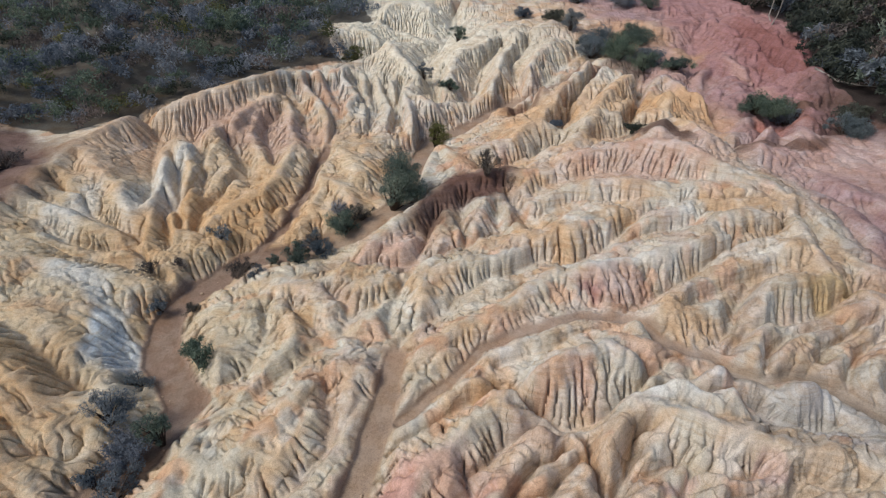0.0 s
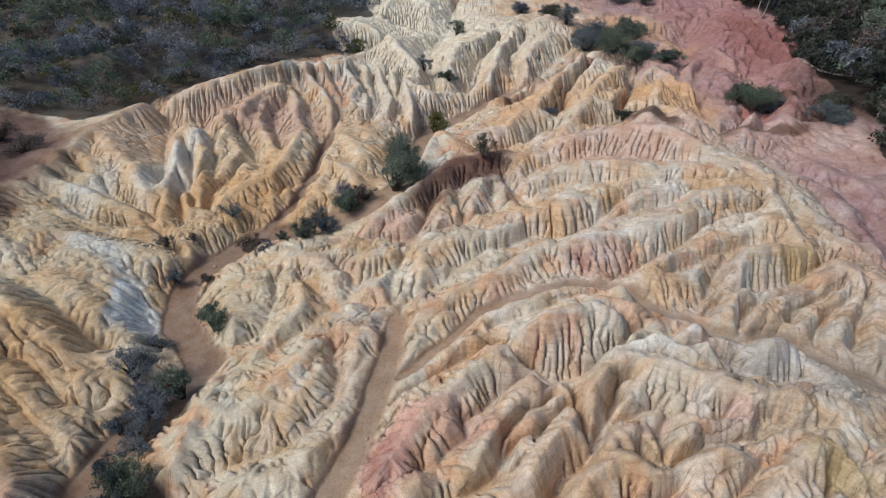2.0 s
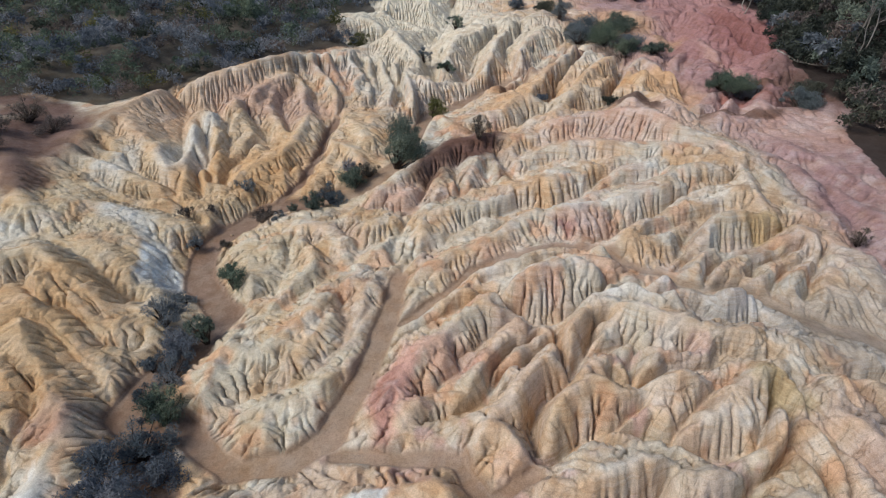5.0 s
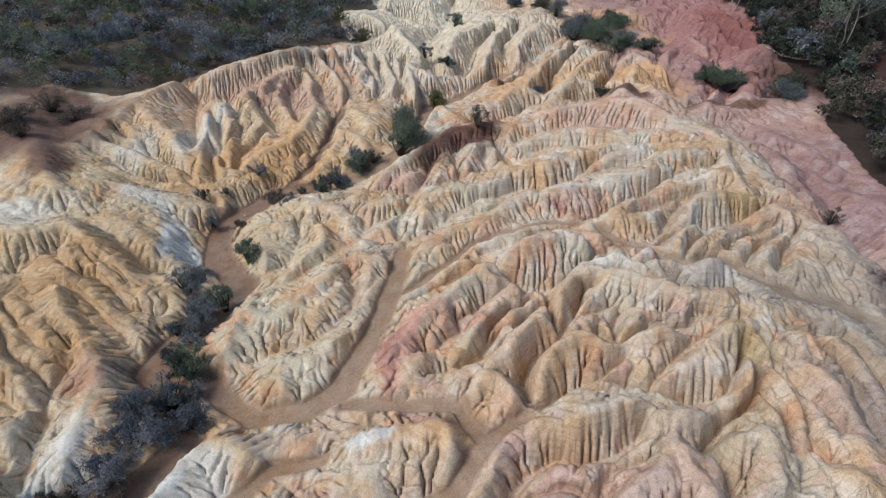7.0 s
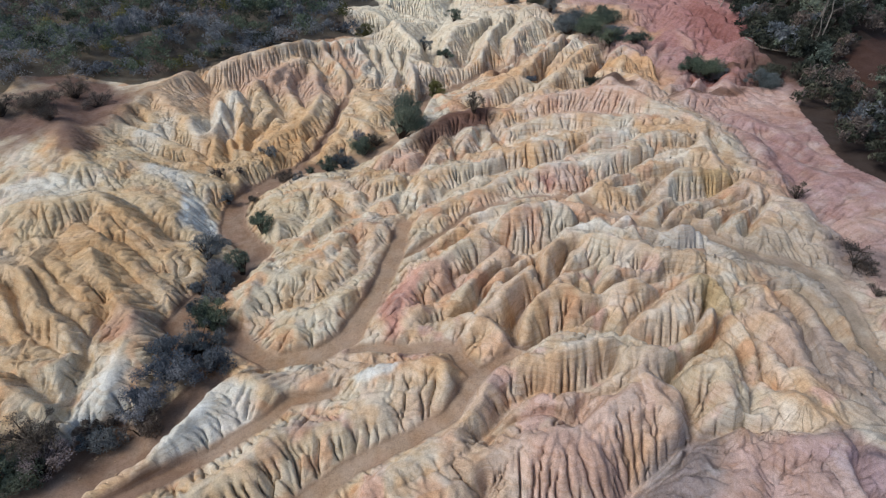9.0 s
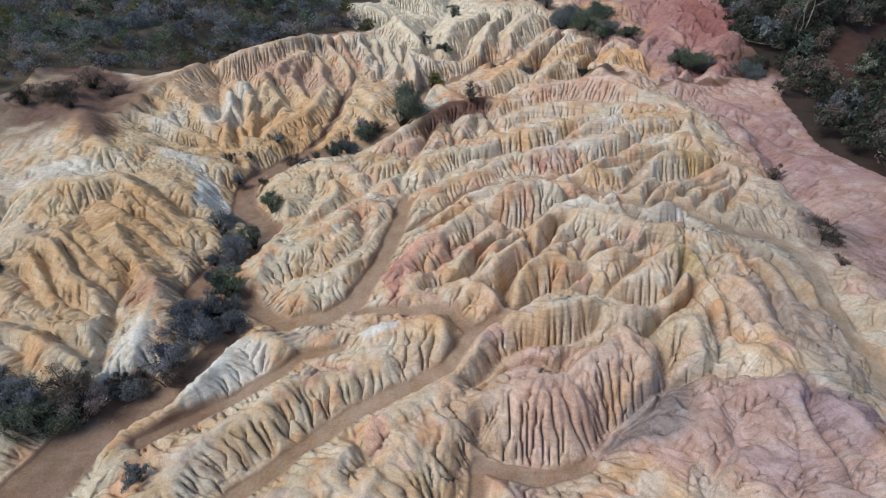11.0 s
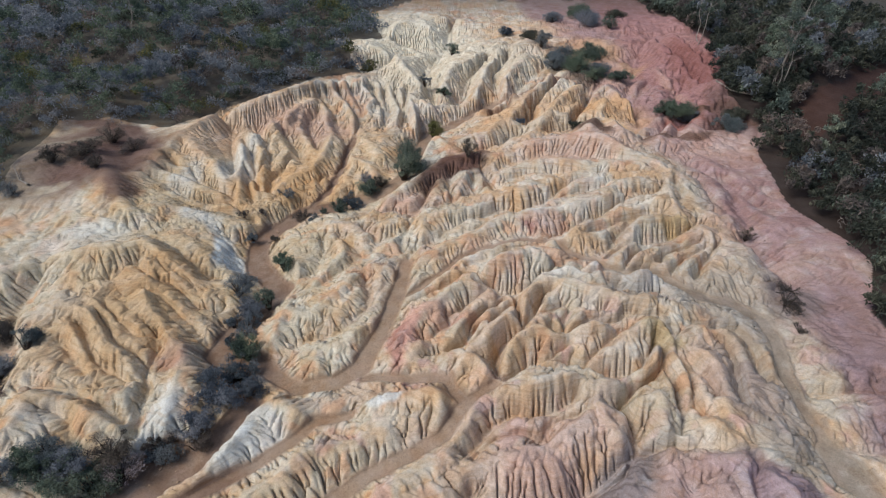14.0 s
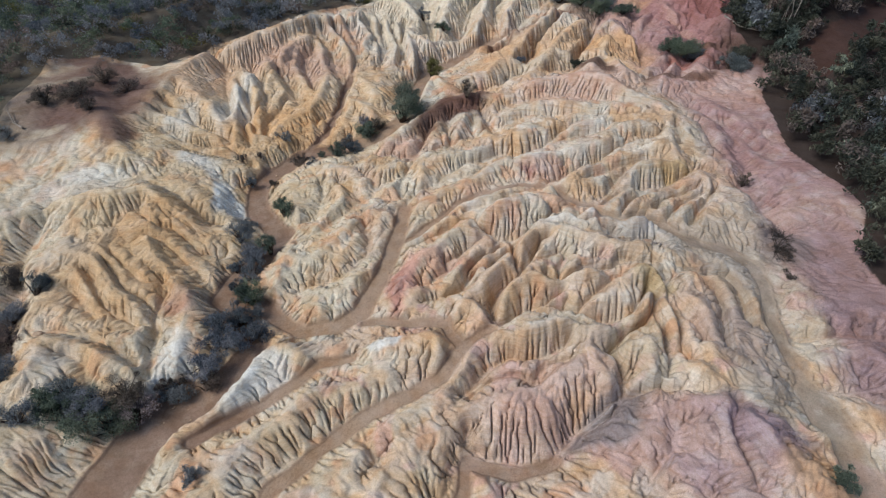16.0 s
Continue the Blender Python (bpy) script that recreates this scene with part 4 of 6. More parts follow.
def inside(x, y, outline):
    """True where a place lies within a closed outline."""
    hit = np.zeros(x.shape, bool)
    for (x0, y0), (x1, y1) in zip(outline, outline[1:] + outline[:1]):
        if y0 != y1:
            hit ^= ((y0 > y) != (y1 > y)) & (x < (x1 - x0) * (y - y0) / (y1 - y0) + x0)
    return hit


def rills(x, y, gx, gy, size, seed):
    """Grooves that run down the slope: a wave across the fall line, of random phase from cell to cell."""
    slope = np.hypot(gx, gy) + 1e-6
    ux, uy = -gy / slope, gx / slope
    u, v = x / size, y / size
    i, j = np.floor(u).astype(np.int64), np.floor(v).astype(np.int64)
    c, s, total = 0.0, 0.0, 0.0
    for di in (-1, 0, 1):
        for dj in (-1, 0, 1):
            r = ANGLE[(i + di + seed * 37) & 255, (j + dj + seed * 91) & 255]
            ox, oy = u - (i + di + r[:, 0]), v - (j + dj + r[:, 1])
            w = np.exp(-2.2 * (ox * ox + oy * oy))
            phase = math.tau * 1.15 * (ox * ux + oy * uy)
            c, s, total = c + w * np.cos(phase), s + w * np.sin(phase), total + w
    return c / np.maximum(np.hypot(c, s), 0.12 * total)


def cells(u, v, seed):
    """How far a place lies from the border of its cell, in a field of scattered cells one unit across."""
    i, j = np.floor(u).astype(np.int64), np.floor(v).astype(np.int64)
    first, second = np.full(u.shape, 9.0, np.float32), np.full(u.shape, 9.0, np.float32)
    for di in (-1, 0, 1):
        for dj in (-1, 0, 1):
            r = ANGLE[(i + di + seed * 53) & 255, (j + dj + seed * 29) & 255]
            d = np.hypot(u - (i + di + r[:, 0]), v - (j + dj + r[:, 1])).astype(np.float32)
            second = np.minimum(second, np.maximum(first, d))
            first = np.minimum(first, d)
    return second - first


# ---- the ground: one sheet, fine where the land is cut up, coarser out to the horizon ----
def spaced(stops, outer_low, outer_high):
    """Coordinates with the given steps between stops, and growing steps out to the ends."""
    out = []
    for (a, b, step) in stops:
        out += list(np.linspace(a, b, max(2, int((b - a) / step)), endpoint=False))
    out.append(stops[-1][1])
    step, v = stops[-1][2], out[-1]
    while v < outer_high:
        step *= 1.22
        v += step
        out.append(v)
    step, v, low = stops[0][2], out[0], []
    while v > outer_low:
        step *= 1.22
        v -= step
        low.append(v)
    return np.array(low[::-1] + out, np.float64)


FOREST_LEFT = [(-60, 10), (-33.0, 22.5), (-33.5, 28.3), (-34.2, 34.0), (-29.9, 35.0), (-24.3, 34.4), (-21.5, 40.8), (-17.4, 43.0), (-14.1, 50.0), (-9.4, 52.2), (-14.1, 64.0), (-7.6, 66.5),
               (-12.1, 80.0), (-4.0, 93.0), (60.0, 95.0), (60.0, 400.0), (-400.0, 400.0), (-400.0, 10.0)]
FOREST_RIGHT = [(35.8, 79.5), (34.4, 59.9), (31.4, 49.3), (28.8, 40.4), (29.6, 33.3), (27.2, 30.0), (26.2, 21.9), (27.8, 17.8), (27.9, 15.0), (25.4, 10.8), (26.0, 7.0), (36.0, 2.0), (400.0, 2.0), (400.0, 300.0), (34.0, 100.0)]

gx_axis = spaced([(-36, -22, 0.13), (-22, 21, 0.058), (21, 38, 0.13)], -1800, 1800)
gy_axis = spaced([(-14, -4, 0.2), (-4, 16, 0.053), (16, 36, 0.078), (36, 66, 0.19), (66, 82, 0.32)], -900, 2600)
GX, GY = np.meshgrid(gx_axis, gy_axis)
X, Y = GX.ravel().astype(np.float32), GY.ravel().astype(np.float32)
WX = X + 0.5 * (fbm(X, Y, 2.2, 3, 1) - 0.5) + 0.12 * (value_noise(X, Y, 0.6, 5) - 0.5)
WY = Y + 0.5 * (fbm(X, Y, 2.2, 3, 2) - 0.5) + 0.12 * (value_noise(X, Y, 0.6, 6) - 0.5)
cols_n = GX.shape[1]
ca, cb = np.searchsorted(gx_axis, (-60, 60))
ra, rb = np.searchsorted(gy_axis, (-26, 110))
core = np.arange(GX.size).reshape(GX.shape)[ra:rb, ca:cb].ravel()
d_gully, d_ridge = np.full(X.shape, 30, np.float32), np.full(X.shape, 20, np.float32)
z_gully, z_ridge = np.full(X.shape, 2.0, np.float32), np.full(X.shape, 3.5, np.float32)
d_floor, run, side = np.full(X.shape, 99, np.float32), np.zeros(X.shape, np.float32), np.zeros(X.shape, np.float32)
d_gully[core], z_gully[core], d_floor[core], _, _ = nearest_lines(WX[core], WY[core], GULLIES, (rb - ra, cb - ca))
d_ridge[core], z_ridge[core], _, run[core], side[core] = nearest_lines(WX[core], WY[core], RIDGES, (rb - ra, cb - ca))
share = d_gully / (d_gully + d_ridge + 0.04)
deeper = (z_ridge - z_gully) * smooth(0.0, 1.2, d_floor)
cut_up = smooth(-2, 3, X) * smooth(1, 5, Y) * (1 - smooth(26, 31, Y)) * (1 - smooth(18, 21, X))
z_ridge, z_gully = z_ridge + (0.12 + 0.12 * cut_up) * deeper, z_gully - (0.14 + 0.26 * cut_up) * deeper
rise = 0.45 * share + 0.55 * np.sin(share * math.pi / 2) ** 0.7
H = z_gully + (z_ridge - z_gully) * rise
far_blend = smooth(40, 62, np.abs(X)) + smooth(70, 105, Y) + smooth(-14, -24, Y)
far_blend = np.clip(far_blend, 0, 1)
H = H * (1 - far_blend) + (3.2 + 0.02 * np.clip(np.hypot(X, Y) - 60, 0, 400)) * far_blend

BARE_BANK = [(30.6, 31.0), (32.0, 35.2), (35.0, 37.6), (39.5, 41.5), (44.0, 45.0), (50.0, 49.0), (52.0, 45.0), (45.0, 39.5), (40.0, 36.0), (35.5, 33.0), (33.0, 30.8)]
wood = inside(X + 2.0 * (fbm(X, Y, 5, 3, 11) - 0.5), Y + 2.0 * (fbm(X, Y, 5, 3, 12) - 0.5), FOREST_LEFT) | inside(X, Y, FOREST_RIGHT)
floor_mask = 1 - smooth(0.0, 0.3, d_gully)
sand_mask = 1 - smooth(0.0, 0.3, d_floor)
left_bank = smooth(-21.5, -24.5, X) * smooth(19, 22, Y)
pink_flat = smooth(20, 23, X) * smooth(9, 13, Y) * (1 - smooth(34, 36, Y))
carve = (1 - 0.75 * left_bank) * (1 - 0.4 * pink_flat) * (1 - sand_mask) * smooth(0.0, 0.07, share) * (1 - wood * 0.85) * (1 - far_blend)


def gradient(z):
    g = z.reshape(GX.shape)
    return np.gradient(g, gx_axis, axis=1).ravel(), np.gradient(g, gy_axis, axis=0).ravel()


# weather the crests round
soft = H.reshape(GX.shape)
for k in range(4):
    soft = 0.2 * (soft + np.roll(soft, 2, 0) + np.roll(soft, -2, 0) + np.roll(soft, 2, 1) + np.roll(soft, -2, 1))
H = H + (soft.ravel() - H) * (1 - far_blend) * (0.25 + 0.75 * smooth(0.1, 0.5, share))
spacing = 0.3 + 0.7 * smooth(0.5, 1.8, d_gully + d_ridge)
far_wall = smooth(20, 25, Y) * (1 - smooth(-2, 4, X))
# grooves down the fall line of the hills, then ribs that run from the crests to the drainage, with finer ones riding on them
gx, gy = gradient(H)
for k in range(24):
    gx, gy = [0.25 * (np.roll(g, 2) + np.roll(g, -2) + np.roll(g, 2 * cols_n) + np.roll(g, -2 * cols_n)) for g in (gx, gy)]
steep = np.clip(np.hypot(gx, gy) * 1.7, 0.12, 1.0) * carve
relief = np.clip((z_ridge - z_gully) / 1.2, 0.3, 0.95)
flank = (0.4 + 0.6 * smooth(1.0, 0.55, share)) * (1 - smooth(2.5, 5.5, d_ridge / (1 + np.clip(Y - 28, 0, 40) / 18)))
for size, depth, seed in ((1.9, 0.10, 1), (0.8, 0.035, 2), (0.4, 0.025, 3)):
    wave = rills(WX, WY, gx, gy, size, seed)
    H = H + (depth * (1 - 0.55 * far_wall) * (np.sqrt(np.clip(0.5 + 0.5 * wave, 0, 1)) - 0.66) * steep).astype(np.float32)
slant = d_ridge * (0.25 + 2.2 * (fbm(X, Y, 5.0, 2, 73) - 0.5)) * side
bend = 0.55 * (fbm(X, Y, 1.6, 3, 71) - 0.5)
for width, length, depth, seed in ((2.0, 4.5, 0.14 * spacing * (1 - 0.5 * far_wall), 1), (0.95, 2.8, 0.07 * (0.4 + 0.6 * spacing), 2), (0.42, 1.7, 0.085, 3)):
    edge = cells((run + slant + bend) / width + 7.3 * side, (d_ridge + 0.8 * bend) / length + 0.4, seed)
    bulge = 0.7 * (np.clip(edge / 0.4, 0, 1) ** 0.6 - 0.85) + 0.3 * (np.clip(edge / 0.8, 0, 1) - 0.5)
    H = H + (depth * bulge * (1 - 0.45 * smooth(42, 52, Y)) * relief * flank * carve * (0.5 + fbm(X, Y, width * 2.5, 2, seed + 80))).astype(np.float32)
H = H + ((0.45 + 0.25 * smooth(2, 6, X)) * (fbm(X, Y, 1.6, 3, 23) - 0.5) * relief * carve).astype(np.float32)
H = H + (1.3 * (fbm(X, Y, 4.5, 3, 24) - 0.5) * carve * smooth(28, 36, Y) * smooth(12, 18, X)).astype(np.float32)
H = H + (0.12 * (fbm(X, Y, 0.9, 3, 21) - 0.5) * (0.35 + 0.65 * (1 - floor_mask))).astype(np.float32)
H = H + (wood * 0.5 * (fbm(X, Y, 4.0, 3, 31) - 0.5)).astype(np.float32)


def erode(z, mask, rounds, bite, creep, spring, slot=0.0):
    """Rain on the hills: water runs from place to place down the steepest way and cuts as it gathers; creep rounds what is left between. Below an area of spring it does not cut."""
    rng = np.random.RandomState(4)
    ny, nx = z.shape
    xs, ys = gx_axis[ia:ib], gy_axis[ja:jb]
    dxs, dys = np.gradient(xs)[None, :], np.gradient(ys)[:, None]
    area = (dxs * dys).astype(np.float32).ravel()
    here = np.arange(ny * nx).reshape(ny, nx)
    open_ground = mask.ravel() > 0.05
    for k in range(rounds):
        rough = z + (0.012 * rng.rand(ny, nx)).astype(np.float32)
        best, target = np.zeros((ny, nx), np.float32), here.copy()
        for dj, di in ((0, 1), (0, -1), (1, 0), (-1, 0), (1, 1), (1, -1), (-1, 1), (-1, -1)):
            far = np.sqrt((di * dxs) ** 2 + (dj * dys) ** 2).astype(np.float32)
            fall = (rough - np.roll(rough, (-dj, -di), (0, 1))) / far * (0.85 + 0.3 * rng.rand(ny, nx).astype(np.float32))
            steeper = fall > best
            best[steeper] = fall[steeper]
            target[steeper] = np.roll(here, (-dj, -di), (0, 1))[steeper]
        target = target.ravel()
        wet, load, gathered = here.ravel(), area.copy(), area.copy()
        for n in range(75):
            ahead = target[wet]
            moving = (ahead != wet) & open_ground[ahead]
            wet, load = ahead[moving], load[moving]
            if not len(wet):
                break
            gathered += np.bincount(wet, load, ny * nx).astype(np.float32)
        drop = z - z.ravel()[target].reshape(ny, nx)
        cut = np.minimum(bite * np.sqrt(np.maximum(gathered - spring, 0).reshape(ny, nx)) * best, 0.6 * np.clip(drop, 0, 1))
        z = z - cut * mask
        mean = 0.25 * (np.roll(z, 1, 0) + np.roll(z, -1, 0) + np.roll(z, 1, 1) + np.roll(z, -1, 1))
        z = z + creep * (mean - z) * np.minimum(1.2 * mask, 1)
    if slot:
        z = z - slot * smooth(0.10, 0.8, gathered.reshape(ny, nx)) * mask
    return z


ia, ib = np.searchsorted(gx_axis, (-35.5, 37.5))
ja, jb = np.searchsorted(gy_axis, (-12.0, 81.0))
HG = H.reshape(GX.shape)
rim_fade = smooth(-11.5, -6.5, Y) * (1 - smooth(72, 80, Y)) * smooth(-35, -31, X) * (1 - smooth(33, 37, X))
rain = (carve * (1 - 0.9 * wood) * rim_fade * (1 - 0.4 * smooth(-10, -14, X)) * (1 - 0.45 * smooth(44, 54, Y))).reshape(GX.shape)[ja:jb, ia:ib]
HG[ja:jb, ia:ib] = erode(HG[ja:jb, ia:ib], rain, 5, 0.15, 0.34, 0.05)
HG[ja:jb, ia:ib] = erode(HG[ja:jb, ia:ib], rain, 9, 0.17, 0.06, 0.12)
HG[ja:jb, ia:ib] = erode(HG[ja:jb, ia:ib], rain, 5, 0.4, 0.015, 0.10, 0.15)
H = HG.ravel()
# the crust has cracked along the fall lines: narrow clefts between flat faces
crack_run = run + slant + bend + 0.25 * (fbm(X, Y, 0.7, 2, 72) - 0.5)
for width, length, depth, wide, seed in ((0.75, 2.6, 0.12, 0.17, 5), (0.38, 1.5, 0.075, 0.30, 6)):
    grown = 1 + 0.04 * np.clip(Y - 16, 0, 40)
    edge = cells(crack_run / (width * grown) + 5.1 * side, (d_ridge + 0.8 * bend) / (length * grown) + 0.7, seed)
    some = smooth(0.35, 0.6, fbm(X, Y, 1.4, 2, seed + 90))
    H -= (depth * grown ** 0.5 * np.exp(-(edge / wide) ** 2) * carve * flank * (0.3 + 0.7 * some)).astype(np.float32)
HG = H.reshape(GX.shape)


def ground_z(x, y):
    """The ground's height at places."""
    x, y = np.atleast_1d(np.asarray(x, float)), np.atleast_1d(np.asarray(y, float))
    i = np.clip(np.searchsorted(gx_axis, x) - 1, 0, len(gx_axis) - 2)
    j = np.clip(np.searchsorted(gy_axis, y) - 1, 0, len(gy_axis) - 2)
    u, v = (x - gx_axis[i]) / (gx_axis[i + 1] - gx_axis[i]), (y - gy_axis[j]) / (gy_axis[j + 1] - gy_axis[j])
    return (HG[j, i] * (1 - u) + HG[j, i + 1] * u) * (1 - v) + (HG[j + 1, i] * (1 - u) + HG[j + 1, i + 1] * u) * v


# ---- the clays: where each colour of earth crops out ----
CREAM, WHITE, ORANGE, PINK, RED = (0.575, 0.51, 0.40), (0.66, 0.66, 0.63), (0.60, 0.375, 0.195), (0.52, 0.345, 0.275), (0.32, 0.155, 0.135)
OCHRE, GREY, SAND, SOIL, MAUVE, LITTER = (0.50, 0.41, 0.28), (0.41, 0.41, 0.40), (0.31, 0.21, 0.145), (0.12, 0.077, 0.067), (0.32, 0.24, 0.265), (0.075, 0.068, 0.056)
COL = np.empty((len(X), 3), np.float32)
COL[:] = CREAM
warp_x, warp_y = X + 3.0 * (fbm(X, Y, 3.0, 4, 41) - 0.5), Y + 3.0 * (fbm(X, Y, 3.0, 4, 42) - 0.5)


def stain(colour, amount):
    amount = np.clip(amount, 0, 1)[:, None]
    COL[:] = COL * (1 - amount) + np.array(colour, np.float32) * amount


def patch(colour, x, y, rx, ry, strength=0.8, turn=0):
    """An outcrop of one clay: a soft oval with a ragged edge."""
    c, s = math.cos(radians(turn)), math.sin(radians(turn))
    u, v = ((warp_x - x) * c + (warp_y - y) * s) / rx, ((warp_y - y) * c - (warp_x - x) * s) / ry
    stain(colour, strength * (1 - smooth(0.45, 1.15, np.hypot(u, v))))


streak = fbm(run * 1.6, d_ridge * 0.35 + 3 * side, 1.0, 3, 55)
mottle = fbm(X, Y, 2.6, 4, 51)
stain(ORANGE, 0.7 * smooth(0.48, 0.68, mottle))
stain(ORANGE, 0.22 * smooth(0.5, 0.7, streak))
stain(OCHRE, 0.3 * smooth(0.5, 0.68, fbm(X, Y, 1.1, 3, 56)))
stain(ORANGE, 0.45 * smooth(0.52, 0.7, fbm(X, Y, 1.5, 3, 59)))
stain(WHITE, 0.32 * smooth(0.52, 0.75, fbm(X, Y, 1.7, 4, 52)))
stain(PINK, 0.4 * smooth(0.55, 0.75, fbm(X, Y, 2.2, 4, 53)))
stain(GREY, 0.05 * smooth(0.5, 0.72, fbm(X, Y, 1.4, 4, 54)))
stain((0.58, 0.395, 0.26), 0.4 * smooth(0.38, 0.6, fbm(X, Y, 2.0, 3, 65)) * smooth(-6, -1, X) * (1 - smooth(11, 16, X)) * (1 - smooth(11, 15, Y)) * (1 - sand_mask))
stain((0.59, 0.33, 0.19), 0.6 * smooth(0.6, 0.72, fbm(X, Y, 1.3, 3, 67)) * (1 - smooth(16, 20, X)))
stain((0.56, 0.33, 0.305), 0.5 * smooth(0.6, 0.72, fbm(X, Y, 1.5, 3, 68)) * smooth(-8, -3, X) * (1 - 0.7 * smooth(9, 12, Y)))
# greyer and darker here: shade of the many slots put into the colour
stain((0.375, 0.33, 0.26), 0.22 * smooth(8, 13, warp_x) * (1 - smooth(19, 21, warp_x)) * smooth(7, 10, warp_y) * (1 - smooth(24, 27, warp_y)))
stain((0.70, 0.67, 0.58), 0.45 * smooth(0.58, 0.72, fbm(X, Y, 1.2, 3, 69)) * (1 - smooth(16, 20, X)))
patch((0.70, 0.645, 0.50), -4, 66, 12, 16, 0.85)
patch((0.67, 0.60, 0.46), -3, 50, 7, 9, 0.75)
patch((0.67, 0.60, 0.46), 5, 56, 7, 9, 0.75)
patch((0.61, 0.46, 0.28), -17, 20, 9, 18, 0.45)
patch((0.65, 0.47, 0.30), -13, 33, 12, 10, 0.6)
patch(ORANGE, -12, 27, 5, 3.2, 0.8)
patch(ORANGE, -7.5, 26, 2, 3, 0.6)
patch(ORANGE, -15.5, 25, 1.5, 2.5, 0.5)
patch(PINK, -13, 37, 6, 3.5, 0.7)
patch(PINK, -20, 33, 3, 5, 0.35)
patch(WHITE, -16.5, 30, 1.6, 5, 0.7)
patch(WHITE, -19.8, 26.5, 1.3, 3, 0.6)
patch(ORANGE, 4.5, 41, 3, 3, 0.6)
patch(ORANGE, -3.0, 34, 1.5, 3, 0.5)
patch(WHITE, -14.3, 18, 1.2, 2.4, 0.9, 20)
patch(WHITE, -24, 17.5, 3.8, 2.0, 0.55)
patch(WHITE, -21.5, 10.8, 2.0, 1.2, 0.6)
patch(WHITE, -18.8, 3.6, 1.4, 0.8, 0.6)
patch(WHITE, -17.5, 20.5, 2.2, 0.9, 0.7, -35)
patch(OCHRE, -19, 11, 5, 4, 0.5)
patch(ORANGE, -17, 14, 3, 2, 0.55)
patch(RED, -14.0, 8.2, 1.1, 2.0, 0.55)
patch(ORANGE, -15.0, 9.5, 1.5, 1.6, 0.5)
patch(WHITE, -13.1, 4.3, 1.2, 1.6, 0.9)
patch(ORANGE, -18.5, 4.0, 3, 1.0, 0.35)
patch((0.58, 0.32, 0.255), -1.2, 9.2, 0.9, 2.2, 0.85, -15)
patch(PINK, 1.0, 10.6, 1.8, 1.2, 0.6)
patch(RED, -1.5, 8.6, 0.5, 1.1, 0.5)
patch(PINK, 7.5, 19.4, 2.8, 1.2, 0.75)
patch(RED, 6.2, 19.0, 0.8, 0.6, 0.7)
patch(PINK, -3.0, 23.5, 3.4, 1.3, 0.7, 15)
patch(ORANGE, 1.5, 5.6, 1.8, 1.0, 0.7)
patch(ORANGE, -0.2, 4.2, 1.4, 0.9, 0.7)
patch(WHITE, -1.9, 4.5, 0.7, 0.6, 0.9)
patch(PINK, -4.6, 2.3, 0.9, 0.9, 0.75)
patch(WHITE, -9.2, 3.0, 1.6, 2.6, 0.8, 20)
patch((0.56, 0.40, 0.32), 5.5, 0.6, 4.4, 2.2, 0.95, 12)
patch(PINK, 4.6, 0.2, 2.2, 0.9, 0.6, 12)
patch(ORANGE, 7.4, 1.2, 1.4, 0.9, 0.5)
patch(PINK, 6.5, 3.0, 3.0, 1.0, 0.6)
patch((0.43, 0.30, 0.27), 12.0, -1.5, 5.0, 3.0, 0.9)
patch(MAUVE, 14.5, -0.6, 2.2, 1.6, 0.8)
patch(MAUVE, 11.0, -2.6, 1.6, 0.8, 0.5)
patch(ORANGE, 15.8, -2.2, 1.4, 1.2, 0.5)
patch(OCHRE, 10.8, 4.4, 2.0, 1.8, 0.65)
patch((0.48, 0.37, 0.20), 12.2, 8.0, 1.6, 1.0, 0.8)
patch((0.52, 0.37, 0.19), 17.0, 19.0, 2.0, 0.9, 0.85)
patch(PINK, 15.2, 5.0, 2.0, 2.4, 0.65)
patch(GREY, 13.5, 12.5, 4.0, 1.2, 0.45)
patch((0.235, 0.205, 0.205), 8.6, 0.4, 3.4, 1.2, 0.9, 30)
patch((0.38, 0.33, 0.265), 16.8, 9.5, 3.0, 6.5, 0.45)
patch((0.33, 0.285, 0.245), 16.4, 3.6, 2.4, 3.6, 0.7)
patch((0.37, 0.325, 0.265), 17.5, 10.0, 3.0, 3.0, 0.6)
patch((0.40, 0.345, 0.28), 19.6, 12.6, 2.6, 2.2, 0.7)
patch(PINK, 13, 30.5, 8, 3.2, 0.6)
stain((0.36, 0.235, 0.225), 0.95 * smooth(18.5, 22.0, warp_x + 0.10 * (Y - 20)) * smooth(13, 17, warp_y))
stain((0.29, 0.175, 0.165), 0.55 * smooth(0.5, 0.68, fbm(X, Y, 2.4, 4, 91)) * smooth(20, 22, X) * smooth(8, 12, Y) * (1 - smooth(34, 37, Y)))
stain((0.45, 0.32, 0.27), 0.5 * smooth(0.55, 0.7, fbm(X, Y, 1.3, 4, 92)) * smooth(20, 22, X) * smooth(8, 12, Y) * (1 - smooth(34, 37, Y)))
stain((0.37, 0.245, 0.23), 0.85 * smooth(20.0, 22.0, warp_x) * (1 - smooth(13, 17, warp_y)))
patch(MAUVE, 21.5, 6.8, 2.4, 0.8, 0.7, 10)
patch(MAUVE, 22.5, 3.5, 2.6, 0.9, 0.75, 20)
patch(ORANGE, 21.5, 5.2, 1.6, 0.7, 0.4)
patch(PINK, 24, 31, 6, 4, 0.6)
patch(PINK, 29, 60, 7, 14, 0.9)
patch(ORANGE, 12, 70, 8, 8, 0.35)
patch(RED, 29, 52, 4.0, 9, 0.75)
patch(RED, 24, 35.5, 5, 2.0, 0.4)
